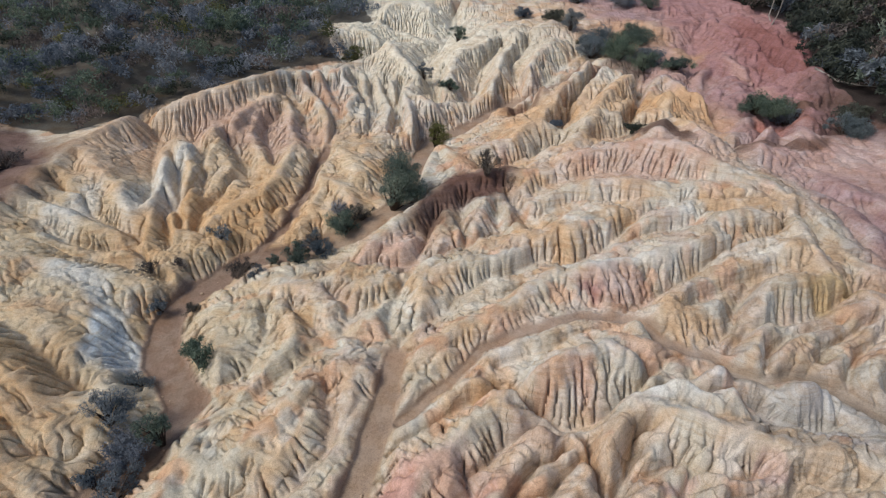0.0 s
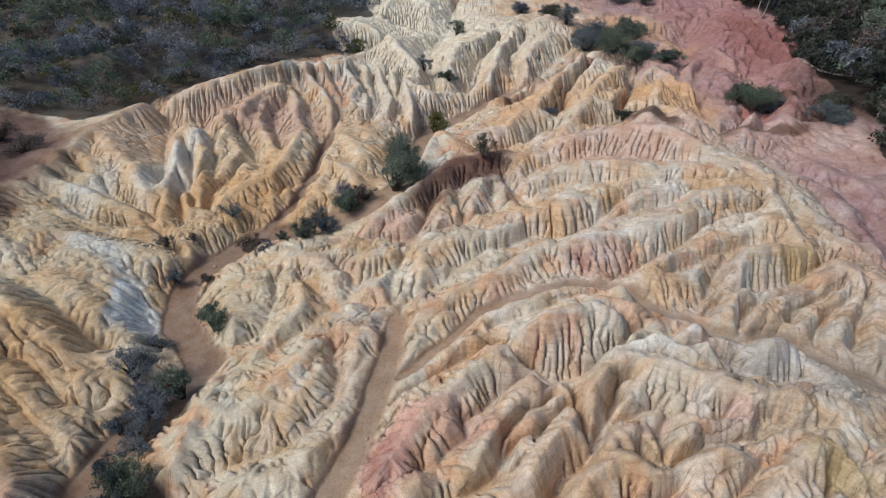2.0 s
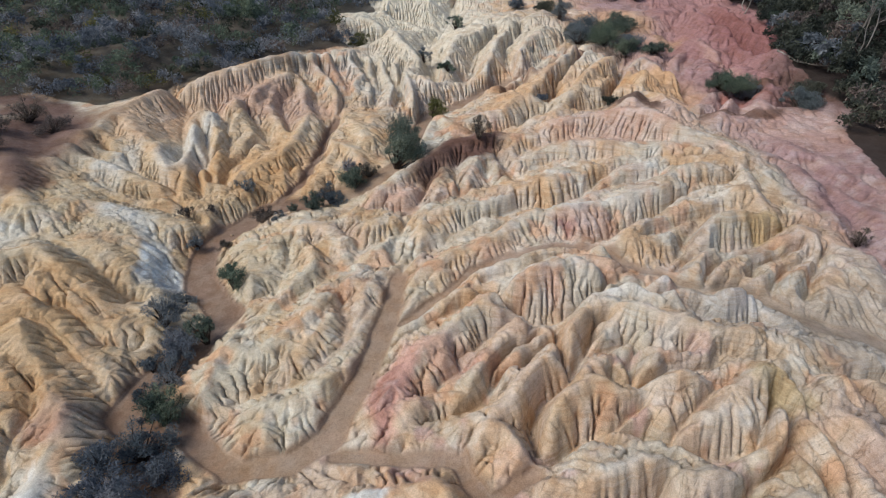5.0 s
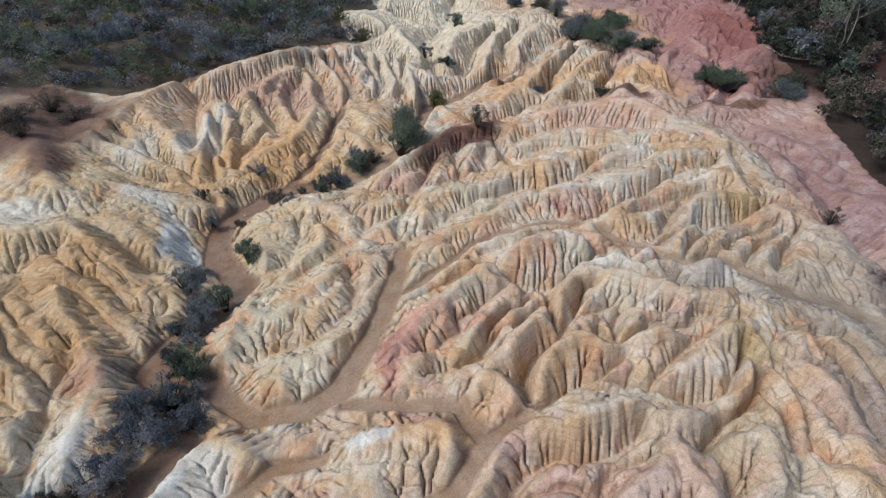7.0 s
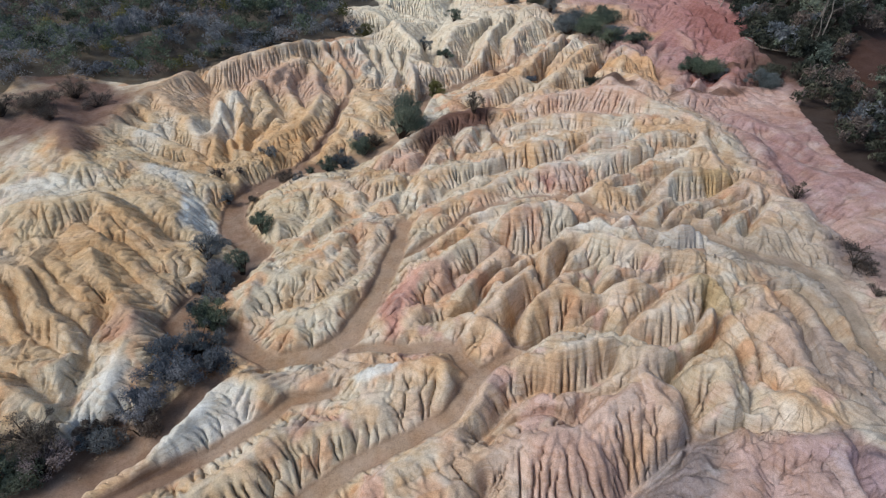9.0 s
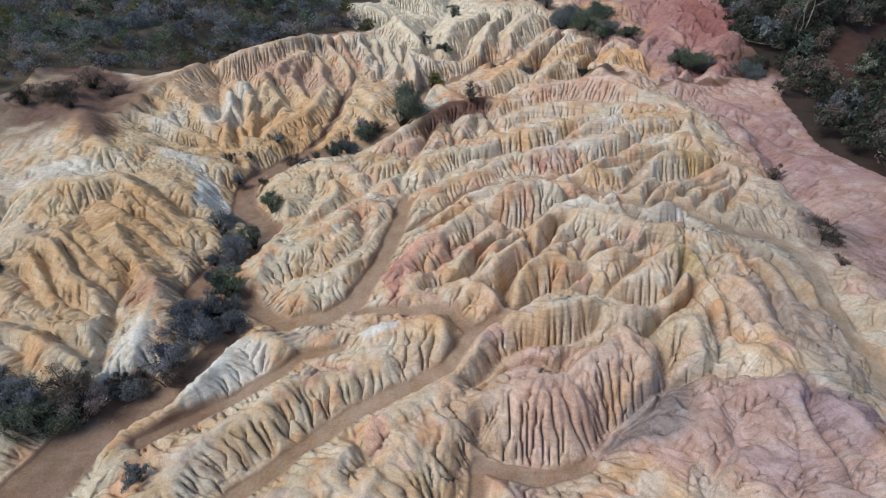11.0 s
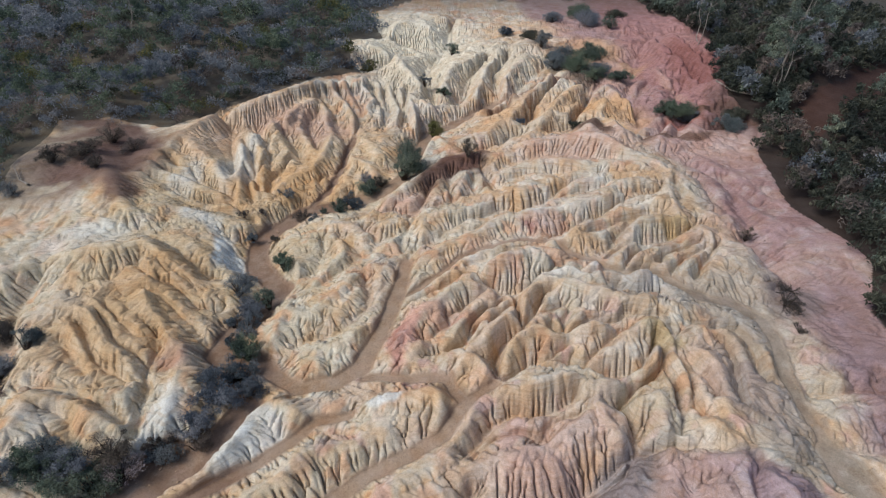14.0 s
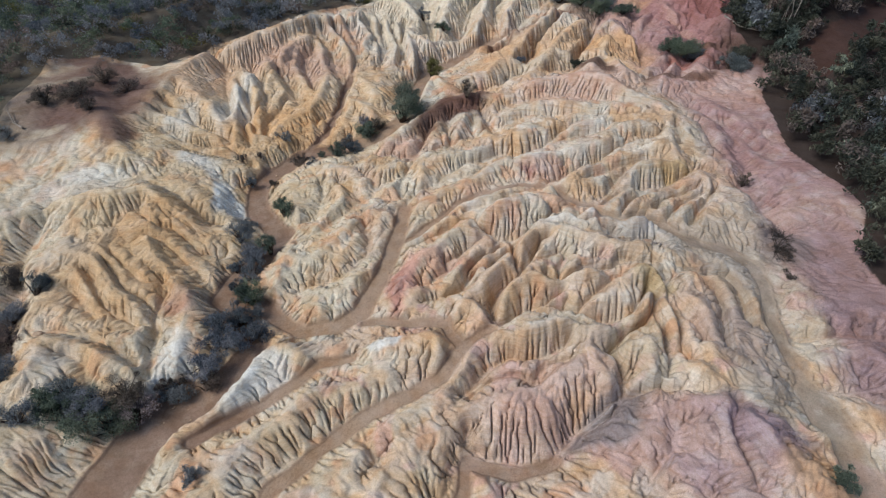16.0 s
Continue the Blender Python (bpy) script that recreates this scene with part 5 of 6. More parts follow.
stain(WHITE, 0.15 * smooth(0.52, 0.7, fbm(run * 1.1 + 90, d_ridge * 0.6 + 5 * side, 1.0, 3, 58)))
patch(ORANGE, 10, 39, 7, 6, 0.6)
patch(CREAM, 8.0, 35.5, 3.2, 1.6, 0.8, 30)
patch(CREAM, 12.5, 37.0, 2.0, 1.4, 0.7, 40)
patch(ORANGE, 17.5, 40.0, 4.0, 3.4, 0.75)
patch(ORANGE, 18.0, 58.0, 5.0, 7.0, 0.6)
patch(CREAM, 10.0, 58.0, 4.0, 6.0, 0.6)
patch(PINK, 20.5, 50.0, 3.0, 6.0, 0.6)
patch(ORANGE, 5.0, 36.5, 2.0, 2.4, 0.6)
east = smooth(20.0, 24.0, warp_x - 0.07 * (Y - 40)) * smooth(34.5, 37.5, warp_y)
stain((0.35, 0.19, 0.18), 0.9 * east)
patch((0.26, 0.115, 0.105), 29.2, 51, 3.4, 9.0, 0.85)
patch(ORANGE, 23.0, 53.0, 2.5, 2.0, 0.5)
patch((0.16, 0.11, 0.085), 15.5, 49.5, 3.0, 2.2, 0.8)
patch(PINK, 25.0, 46.0, 1.0, 5.0, 0.5)
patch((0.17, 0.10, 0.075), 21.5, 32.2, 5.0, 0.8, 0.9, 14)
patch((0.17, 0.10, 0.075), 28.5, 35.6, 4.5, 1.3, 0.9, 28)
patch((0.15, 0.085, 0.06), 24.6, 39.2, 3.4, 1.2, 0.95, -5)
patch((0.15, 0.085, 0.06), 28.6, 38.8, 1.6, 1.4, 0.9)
patch((0.40, 0.17, 0.125), 22.2, 36.1, 1.6, 1.4, 0.85)
patch((0.40, 0.17, 0.125), 24.6, 36.4, 1.2, 1.4, 0.85)
patch((0.20, 0.12, 0.085), 6.4, 42.6, 3.0, 0.9, 0.8, 40)
patch((0.20, 0.12, 0.085), 10.0, 47.0, 3.4, 0.8, 0.8, 45)
stain(SAND, 0.85 * sand_mask * (1 - 0.8 * smooth(9, 13, X)) * smooth(0.2, 0.6, 1.15 - 0.6 * fbm(X, Y, 0.8, 3, 61)))
stain((0.285, 0.232, 0.175), 0.85 * sand_mask * smooth(9, 13, X) * (0.6 + 0.4 * smooth(0.35, 0.6, fbm(X, Y, 0.9, 3, 62))))
stain((0.235, 0.155, 0.12), 0.75 * sand_mask * (1 - smooth(-9.5, -7.5, X + 0.25 * np.clip(20 - Y, -30, 0))))
stain((0.34, 0.265, 0.21), 0.35 * sand_mask * smooth(0.5, 0.68, fbm(X, Y, 0.6, 3, 63)))
patch((0.30, 0.205, 0.205), 24.0, 6.0, 4.5, 9.0, 0.8)
patch((0.19, 0.155, 0.145), 21.2, 11.8, 1.9, 2.0, 0.7)
patch(ORANGE, -18.0, 10.0, 5.0, 6.0, 0.45)
patch((0.72, 0.74, 0.73), -14.9, 18.4, 1.1, 2.4, 1.0, 15)
patch((0.66, 0.67, 0.63), -22.5, 18.6, 3.0, 0.9, 0.55, 12)
BROWN_BANK, BEIGE = (0.165, 0.105, 0.09), (0.31, 0.265, 0.21)
patch(BEIGE, -30.5, 24.5, 5.5, 5.0, 0.85)
patch(BEIGE, -33.5, 29.5, 5.0, 4.0, 0.9)
patch(BROWN_BANK, -30.0, 34.0, 7.0, 1.5, 0.95, -8)
patch((0.20, 0.17, 0.15), -30.5, 27.6, 4.5, 1.0, 0.8, 30)
patch(BROWN_BANK, -28.5, 27.5, 6.0, 6.0, 0.8)
patch(BEIGE, -29.0, 26.6, 4.0, 0.7, 0.8, 5)
patch(CREAM, -32.0, 32.6, 2.6, 0.8, 0.6, 10)
patch(BROWN_BANK, -28.0, 31.2, 6.5, 3.2, 0.9, -8)
patch(BROWN_BANK, -26.5, 26.5, 4.6, 5.0, 0.9, -25)
patch(BROWN_BANK, -23.6, 22.6, 2.0, 2.6, 0.9)
patch(BROWN_BANK, -29.5, 28.2, 2.4, 1.2, 0.8)
patch(BEIGE, -31.5, 30.2, 3.0, 0.8, 0.7, 15)
patch(CREAM, -28.6, 23.2, 1.8, 0.7, 0.6, 20)
HUMP_SOIL = (0.15, 0.085, 0.066)
patch(HUMP_SOIL, -0.8, 26.4, 2.8, 1.2, 0.9, 42)
patch(HUMP_SOIL, 1.9, 28.6, 3.6, 1.9, 1.0, 30)
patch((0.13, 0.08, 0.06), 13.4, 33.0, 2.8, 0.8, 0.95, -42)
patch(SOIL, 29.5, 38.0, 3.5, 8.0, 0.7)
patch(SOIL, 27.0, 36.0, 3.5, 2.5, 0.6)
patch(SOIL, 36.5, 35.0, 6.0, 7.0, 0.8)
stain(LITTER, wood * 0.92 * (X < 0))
# dark red-brown soil, darkened further so the colour carries the right bank's shade
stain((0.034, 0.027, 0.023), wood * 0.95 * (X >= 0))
stain(LITTER, far_blend * 0.9)
stain((0.062, 0.034, 0.028), 0.9 * inside(warp_x, warp_y, BARE_BANK))
COL *= np.array((0.95, 0.995, 1.055), np.float32)
COL[:, 2] *= 1 - 0.05 * (1 - smooth(-6, 5, X)) * (1 - smooth(30, 45, Y))

# ---- materials ----
def material(name, rough=0.9):
    m = bpy.data.materials.new(name)
    m.use_nodes = True
    n = m.node_tree.nodes
    n["Principled BSDF"].inputs["Roughness"].default_value = rough
    n["Principled BSDF"].inputs["Specular IOR Level"].default_value = 0.2
    return m, m.node_tree, n["Principled BSDF"]


def node(tree, kind, **values):
    n = tree.nodes.new(kind)
    for key, value in values.items():
        n.inputs[key.replace("_", " ")].default_value = value
    return n


def ramp(tree, source, stops):
    r = tree.nodes.new("ShaderNodeValToRGB")
    r.color_ramp.elements[0].position, r.color_ramp.elements[0].color = stops[0][0], (*stops[0][1], 1)
    r.color_ramp.elements[1].position, r.color_ramp.elements[1].color = stops[-1][0], (*stops[-1][1], 1)
    for at, colour in stops[1:-1]:
        r.color_ramp.elements.new(at).color = (*colour, 1)
    tree.links.new(source, r.inputs["Fac"])
    return r


def mixed(tree, mode, fac, a, b):
    m = tree.nodes.new("ShaderNodeMix")
    m.data_type, m.blend_type = "RGBA", mode
    if isinstance(fac, float):
        m.inputs[0].default_value = fac
    else:
        tree.links.new(fac, m.inputs[0])
    for source, slot in ((a, 6), (b, 7)):
        if isinstance(source, tuple):
            m.inputs[slot].default_value = (*source, 1)
        else:
            tree.links.new(source, m.inputs[slot])
    return m.outputs[2]


def earth_material():
    m, t, bsdf = material("weathered_clay", 0.95)
    clay = t.nodes.new("ShaderNodeAttribute")
    clay.attribute_name = "clay"
    place = t.nodes.new("ShaderNodeNewGeometry")
    fine = node(t, "ShaderNodeTexNoise", Scale=7.0, Detail=9.0, Roughness=0.72)
    broad = node(t, "ShaderNodeTexNoise", Scale=1.1, Detail=6.0, Roughness=0.6)
    bed = t.nodes.new("ShaderNodeMapping")
    bed.inputs["Scale"].default_value = (0.5, 0.5, 7.0)
    layers = node(t, "ShaderNodeTexNoise", Scale=1.0, Detail=5.0, Roughness=0.6)
    t.links.new(place.outputs["Position"], bed.inputs["Vector"])
    t.links.new(bed.outputs["Vector"], layers.inputs["Vector"])
    grain = node(t, "ShaderNodeTexNoise", Scale=26.0, Detail=5.0, Roughness=0.7)
    for n in (fine, broad, grain):
        t.links.new(place.outputs["Position"], n.inputs["Vector"])
    c = mixed(t, "MULTIPLY", 1.0, clay.outputs["Color"], ramp(t, fine.outputs["Fac"], ((0.3, (0.78, 0.76, 0.74)), (0.5, (1.0, 1.0, 1.0)), (0.7, (1.12, 1.12, 1.12)))).outputs["Color"])
    c = mixed(t, "MULTIPLY", 1.0, c, ramp(t, grain.outputs["Fac"], ((0.3, (0.68, 0.67, 0.66)), (0.5, (1.0, 1.0, 1.0)), (0.7, (1.22, 1.22, 1.22)))).outputs["Color"])
    c = mixed(t, "MULTIPLY", 0.8, c, ramp(t, broad.outputs["Fac"], ((0.3, (0.82, 0.76, 0.70)), (0.7, (1.15, 1.13, 1.12)))).outputs["Color"])
    c = mixed(t, "MULTIPLY", 0.7, c, ramp(t, layers.outputs["Fac"], ((0.35, (0.86, 0.76, 0.66)), (0.5, (1.0, 1.0, 1.0)), (0.65, (1.12, 1.14, 1.18)))).outputs["Color"])
    flow = t.nodes.new("ShaderNodeAttribute")
    flow.attribute_name = "flow"
    normal, amount = None, t.nodes.new("ShaderNodeSeparateXYZ")
    t.links.new(flow.outputs["Vector"], amount.inputs["Vector"])
    wobble = node(t, "ShaderNodeTexNoise", Scale=2.6, Detail=4.0)
    t.links.new(place.outputs["Position"], wobble.inputs["Vector"])
    bent = t.nodes.new("ShaderNodeVectorMath")
    bent.operation = "MULTIPLY_ADD"
    t.links.new(wobble.outputs["Color"], bent.inputs[0])
    bent.inputs[1].default_value = (0.5, 0.9, 0.0)
    t.links.new(flow.outputs["Vector"], bent.inputs[2])
    for across, down, sharp, deep, darkened in ((1.9, 0.24, 0.022, 0.015, 0.05), (3.8, 0.42, 0.045, 0.012, 0.05)):
        scaled = t.nodes.new("ShaderNodeVectorMath")
        scaled.operation = "MULTIPLY"
        scaled.inputs[1].default_value = (across, down, 0.0)
        t.links.new(bent.outputs["Vector"], scaled.inputs[0])
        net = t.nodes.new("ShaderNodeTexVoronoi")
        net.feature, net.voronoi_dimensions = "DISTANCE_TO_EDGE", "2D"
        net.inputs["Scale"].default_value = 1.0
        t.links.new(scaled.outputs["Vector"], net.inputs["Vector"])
        notch = ramp(t, net.outputs["Distance"], ((0.0, (0, 0, 0)), (sharp * 0.5, (0.6, 0.6, 0.6)), (sharp * 1.6, (1, 1, 1))))
        b = t.nodes.new("ShaderNodeBump")
        b.inputs["Distance"].default_value = deep
        t.links.new(amount.outputs["Z"], b.inputs["Strength"])
        t.links.new(notch.outputs["Color"], b.inputs["Height"])
        if normal:
            t.links.new(normal, b.inputs["Normal"])
        normal = b.outputs["Normal"]
        # darker crack lines: silt, with the shade of the clefts painted in
        silt_shade = t.nodes.new("ShaderNodeMath")
        silt_shade.operation = "MULTIPLY"
        silt_shade.inputs[1].default_value = darkened
        t.links.new(amount.outputs["Z"], silt_shade.inputs[0])
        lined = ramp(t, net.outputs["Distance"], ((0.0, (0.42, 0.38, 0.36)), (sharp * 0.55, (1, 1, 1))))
        c = mixed(t, "MULTIPLY", silt_shade.outputs[0], c, lined.outputs["Color"])
    t.links.new(c, bsdf.inputs["Base Color"])
    b2 = t.nodes.new("ShaderNodeBump")
    b2.inputs["Strength"].default_value, b2.inputs["Distance"].default_value = 0.6, 0.05
    t.links.new(fine.outputs["Fac"], b2.inputs["Height"])
    t.links.new(normal, b2.inputs["Normal"])
    b3 = t.nodes.new("ShaderNodeBump")
    b3.inputs["Strength"].default_value, b3.inputs["Distance"].default_value = 0.6, 0.014
    t.links.new(grain.outputs["Fac"], b3.inputs["Height"])
    t.links.new(b2.outputs["Normal"], b3.inputs["Normal"])
    t.links.new(b3.outputs["Normal"], bsdf.inputs["Normal"])
    return m


def leaf_material(name, dark, light):
    m, t, bsdf = material(name, 0.7)
    g = t.nodes.new("ShaderNodeNewGeometry")
    o = t.nodes.new("ShaderNodeObjectInfo")
    r = ramp(t, g.outputs["Random Per Island"], ((0.0, dark), (1.0, light)))
    bent = node(t, "ShaderNodeTexNoise", Scale=1.3, Detail=2.0)
    t.links.new(g.outputs["Position"], bent.inputs["Vector"])
    moved = t.nodes.new("ShaderNodeVectorMath")
    moved.operation = "MULTIPLY_ADD"
    t.links.new(bent.outputs["Color"], moved.inputs[0])
    moved.inputs[1].default_value = (0.9, 0.9, 0.0)
    t.links.new(g.outputs["Position"], moved.inputs[2])
    drift = node(t, "ShaderNodeTexVoronoi", Scale=0.55)
    drift.voronoi_dimensions = "2D"
    t.links.new(moved.outputs["Vector"], drift.inputs["Vector"])
    v = ramp(t, o.outputs["Random"], ((0.0, (0.8, 0.85, 0.8)), (1.0, (1.2, 1.15, 1.2))))
    w = ramp(t, drift.outputs["Color"], ((0.15, (0.5, 0.56, 0.62)), (0.5, (0.9, 0.95, 0.95)), (0.85, (1.3, 1.25, 1.18))))
    c = mixed(t, "MULTIPLY", 1.0, mixed(t, "MULTIPLY", 1.0, r.outputs["Color"], v.outputs["Color"]), w.outputs["Color"])
    t.links.new(c, bsdf.inputs["Base Color"])
    glow = t.nodes.new("ShaderNodeBsdfTranslucent")
    t.links.new(c, glow.inputs["Color"])
    blend = t.nodes.new("ShaderNodeMixShader")
    blend.inputs["Fac"].default_value = 0.4
    t.links.new(bsdf.outputs["BSDF"], blend.inputs[1])
    t.links.new(glow.outputs["BSDF"], blend.inputs[2])
    t.links.new(blend.outputs["Shader"], t.nodes["Material Output"].inputs["Surface"])
    return m


def bark_material(name, dark, light):
    m, t, bsdf = material(name, 0.85)
    n = node(t, "ShaderNodeTexNoise", Scale=6.0, Detail=5.0)
    t.links.new(ramp(t, n.outputs["Fac"], ((0.3, dark), (0.7, light))).outputs["Color"], bsdf.inputs["Base Color"])
    b = t.nodes.new("ShaderNodeBump")
    b.inputs["Distance"].default_value = 0.03
    t.links.new(n.outputs["Fac"], b.inputs["Height"])
    t.links.new(b.outputs["Normal"], bsdf.inputs["Normal"])
    return m


EARTH = earth_material()
LEAF_GREEN = leaf_material("leaf_green", (0.095, 0.125, 0.10), (0.245, 0.29, 0.225))
LEAF_GREY = leaf_material("leaf_grey", (0.13, 0.15, 0.17), (0.26, 0.285, 0.315))
LEAF_YELLOW = leaf_material("leaf_yellow", (0.11, 0.11, 0.045), (0.24, 0.23, 0.10))
# leaf colour darkened to hold the shade of the right-hand bank; a few elsewhere
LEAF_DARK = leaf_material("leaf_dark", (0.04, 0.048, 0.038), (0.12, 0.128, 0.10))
TWIG = leaf_material("dry_twig", (0.09, 0.075, 0.068), (0.22, 0.185, 0.165))
BLOSSOM = leaf_material("blossom", (0.10, 0.09, 0.09), (0.42, 0.38, 0.38))
BARK = bark_material("bark_dark", (0.03, 0.022, 0.018), (0.09, 0.07, 0.06))
PALE_BARK = bark_material("bark_pale", (0.16, 0.14, 0.12), (0.36, 0.33, 0.30))
STONE = bark_material("stone", (0.30, 0.20, 0.13), (0.55, 0.42, 0.30))


def mesh_of(name, verts, faces, mat):
    """A mesh from arrays of places and of faces with equal corners."""
    me = bpy.data.meshes.new(name)
    verts, faces = np.asarray(verts, np.float32), np.asarray(faces, np.int32)
    me.vertices.add(len(verts))
    me.vertices.foreach_set("co", verts.ravel())
    me.loops.add(faces.size)
    me.loops.foreach_set("vertex_index", faces.ravel())
    me.polygons.add(len(faces))
    me.polygons.foreach_set("loop_start", np.arange(0, faces.size, faces.shape[1], dtype=np.int32))
    me.update(calc_edges=True)
    me.materials.append(mat)
    return me


# ---- the ground ----
rows, cols = GX.shape
corner = (np.arange(rows - 1)[:, None] * cols + np.arange(cols - 1)[None, :]).ravel()
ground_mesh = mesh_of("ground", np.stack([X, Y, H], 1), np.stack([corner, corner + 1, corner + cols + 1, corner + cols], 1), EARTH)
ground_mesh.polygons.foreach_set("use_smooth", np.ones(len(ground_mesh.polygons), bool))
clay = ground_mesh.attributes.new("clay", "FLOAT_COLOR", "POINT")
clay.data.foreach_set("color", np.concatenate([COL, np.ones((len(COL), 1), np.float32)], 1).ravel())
flow = ground_mesh.attributes.new("flow", "FLOAT_VECTOR", "POINT")
flow.data.foreach_set("vector", np.stack([run + bend + 11 * side, d_ridge + 0.5 * bend, carve * flank], 1).astype(np.float32).ravel())
ground = tagged(new("ground", ground_mesh), "eroded cream, pink and orange clay badlands cut by sandy gullies", "ground", kind="structure")


# ---- plants ----
def tubes(lines, sides=5):
    """Tapered limbs along courses of (x, y, z, radius)."""
    verts, faces = [], []
    for course in lines:
        base = len(verts)
        for x, y, z, r in course:
            for k in range(sides):
                a = math.tau * k / sides
                verts.append((x + r * math.cos(a), y + r * math.sin(a), z))
        for i in range(len(course) - 1):
            for k in range(sides):
                a, b = base + i * sides + k, base + i * sides + (k + 1) % sides
                faces.append((a, b, b + sides, a + sides))
    return verts, faces


def leaves(rng, centres, radii, count, size, up=0.5):
    """Small leaf shapes about the clump centres, turned in all directions."""
    which = rng.randint(0, len(centres), count)
    d = rng.normal(size=(count, 3))
    d /= np.linalg.norm(d, axis=1)[:, None]
    p = centres[which] + d * radii[which][:, None] * (rng.rand(count, 1) ** 0.45) * (1, 1, 0.8)
    a = rng.normal(size=(count, 3)) + (0, 0, up)
    a /= np.linalg.norm(a, axis=1)[:, None]
    b = np.cross(a, rng.normal(size=(count, 3)))
    b /= np.linalg.norm(b, axis=1)[:, None]
    s = size * (0.6 + 0.8 * rng.rand(count, 1))
    v = np.stack([p - a * s, p + b * s * 0.6, p + a * s], 1).reshape(-1, 3)
    return v, np.arange(count * 3).reshape(-1, 3)


def bush_form(rng, width, height, clumps):
    """Clump centres and radii of an uneven shrub, and the limbs that carry them."""
    lobes = rng.randint(3, 6)
    la, lr, lz = rng.rand(lobes) * math.tau, width * 0.28 * rng.rand(lobes) ** 0.5, height * (0.55 + 0.4 * rng.rand(lobes))
    pick = rng.randint(0, lobes, clumps)
    a, r = rng.rand(clumps) * math.tau, width * 0.26 * rng.rand(clumps) ** 0.6
    x, y = lr[pick] * np.cos(la[pick]) + r * np.cos(a), lr[pick] * np.sin(la[pick]) + r * np.sin(a)
    z = lz[pick] * (0.3 + 0.7 * rng.rand(clumps)) * (1 - 0.35 * (np.hypot(x, y) / (0.55 * width)) ** 2)
    centres = np.stack([x, y, np.maximum(z, 0.12 * height)], 1)
    radii = width * (0.06 + 0.10 * rng.rand(clumps))
    limbs = []
    for c in centres:
        mid = (c[0] * 0.45 + rng.normal() * 0.05, c[1] * 0.45 + rng.normal() * 0.05, c[2] * 0.55)
        tip = (c[0] * 1.12, c[1] * 1.12, c[2] * 1.15 + 0.06)
        limbs.append([(rng.normal() * 0.04, rng.normal() * 0.04, -0.15, 0.02 * width), (*mid, 0.012 * width), (*c, 0.012), (*tip, 0.004)])
    return centres, radii, limbs


def shrub(x, y, width, height, leaf, label, seed, density=1.0, name="shrub", size=0.055):
    rng = np.random.RandomState(seed)
    width, height = width * 1.25, height * 1.1
    z = float(ground_z(x, y)[0])
    top = tagged(new(name), label, "shrub")
    top.location = (x, y, z)
    clumps = max(18, int(26 * width / 2))
    centres, radii, limbs = bush_form(rng, width, height, clumps)
    v, f = tubes(limbs)
    stem = new("stem", mesh_of("stem", v, f, BARK))
    v, f = leaves(rng, centres, radii, int(density * 1650 * width * max(height, width) / 2), size)
    crown = new("crown", mesh_of("crown", v, f, leaf))
    stem.parent = crown.parent = top
    return top


GREEN, GREY_GREEN, YELLOWISH = "dark green leafy shrub growing in the sandy wash", "grey-green scrubby shrub at the gully floor", "yellow-green low shrub on bare clay"
DRY = "dry leafless grey-brown twiggy bush on bare earth"
shrub(-2.9, 28.0, 3.4, 3.3, LEAF_GREEN, "large round dark green bush beside the wash", 1, 1.3)
shrub(-0.6, 38.4, 2.0, 2.0, LEAF_YELLOW, YELLOWISH, 2)
shrub(-5.4, 26.2, 2.0, 1.5, LEAF_GREEN, GREEN, 3)
shrub(-6.6, 24.6, 1.8, 1.4, LEAF_GREY, GREY_GREEN, 4, 0.8)
shrub(-7.6, 23.6, 1.6, 1.2, LEAF_GREEN, GREEN, 5)
shrub(-10.4, 16.9, 1.7, 1.6, LEAF_GREEN, GREEN, 6, 1.2)
shrub(-11.4, 12.9, 2.0, 1.6, LEAF_GREY, GREY_GREEN, 7)
shrub(-10.5, 13.2, 1.4, 1.8, LEAF_GREEN, GREEN, 8)
shrub(-12.2, 11.4, 1.2, 0.9, LEAF_GREY, GREY_GREEN, 9)
shrub(-10.6, 8.9, 2.0, 1.7, LEAF_GREEN, GREEN, 10)
shrub(-11.6, 9.6, 1.2, 1.0, LEAF_GREY, GREY_GREEN, 11)
shrub(-9.9, 6.5, 1.8, 1.3, LEAF_GREY, GREY_GREEN, 12)
shrub(-11.2, 5.6, 2.2, 1.5, LEAF_GREY, GREY_GREEN, 13)
shrub(-11.9, 4.2, 2.0, 1.4, LEAF_GREY, GREY_GREEN, 14)
shrub(-12.8, 2.8, 1.6, 1.0, LEAF_GREY, GREY_GREEN, 15)
shrub(-14.3, 1.2, 2.2, 1.5, BLOSSOM, "grey shrub covered in pale blossom", 16, 0.5)
shrub(-15.4, 0.8, 2.4, 1.5, LEAF_GREEN, GREEN, 17)
shrub(-16.8, 0.6, 2.4, 1.4, LEAF_GREEN, GREEN, 18)
shrub(-17.8, 1.0, 1.8, 1.2, LEAF_GREEN, GREEN, 19)
shrub(-10.2, -2.2, 1.0, 0.8, LEAF_GREY, GREY_GREEN, 20)
shrub(-10.6, 23.6, 1.7, 0.7, TWIG, DRY, 21, 0.6)
shrub(-8.9, 24.0, 0.8, 0.8, LEAF_GREEN, GREEN, 22)
shrub(13.0, 59.6, 2.4, 2.0, LEAF_GREY, "dark scrubby bush on the far clay slope", 23)
shrub(13.8, 53.0, 3.0, 1.6, LEAF_GREY, "dark scrubby bush on the far clay slope", 24)
shrub(16.0, 51.6, 3.6, 2.0, LEAF_GREEN, "dark scrubby bush on the far clay slope", 25)
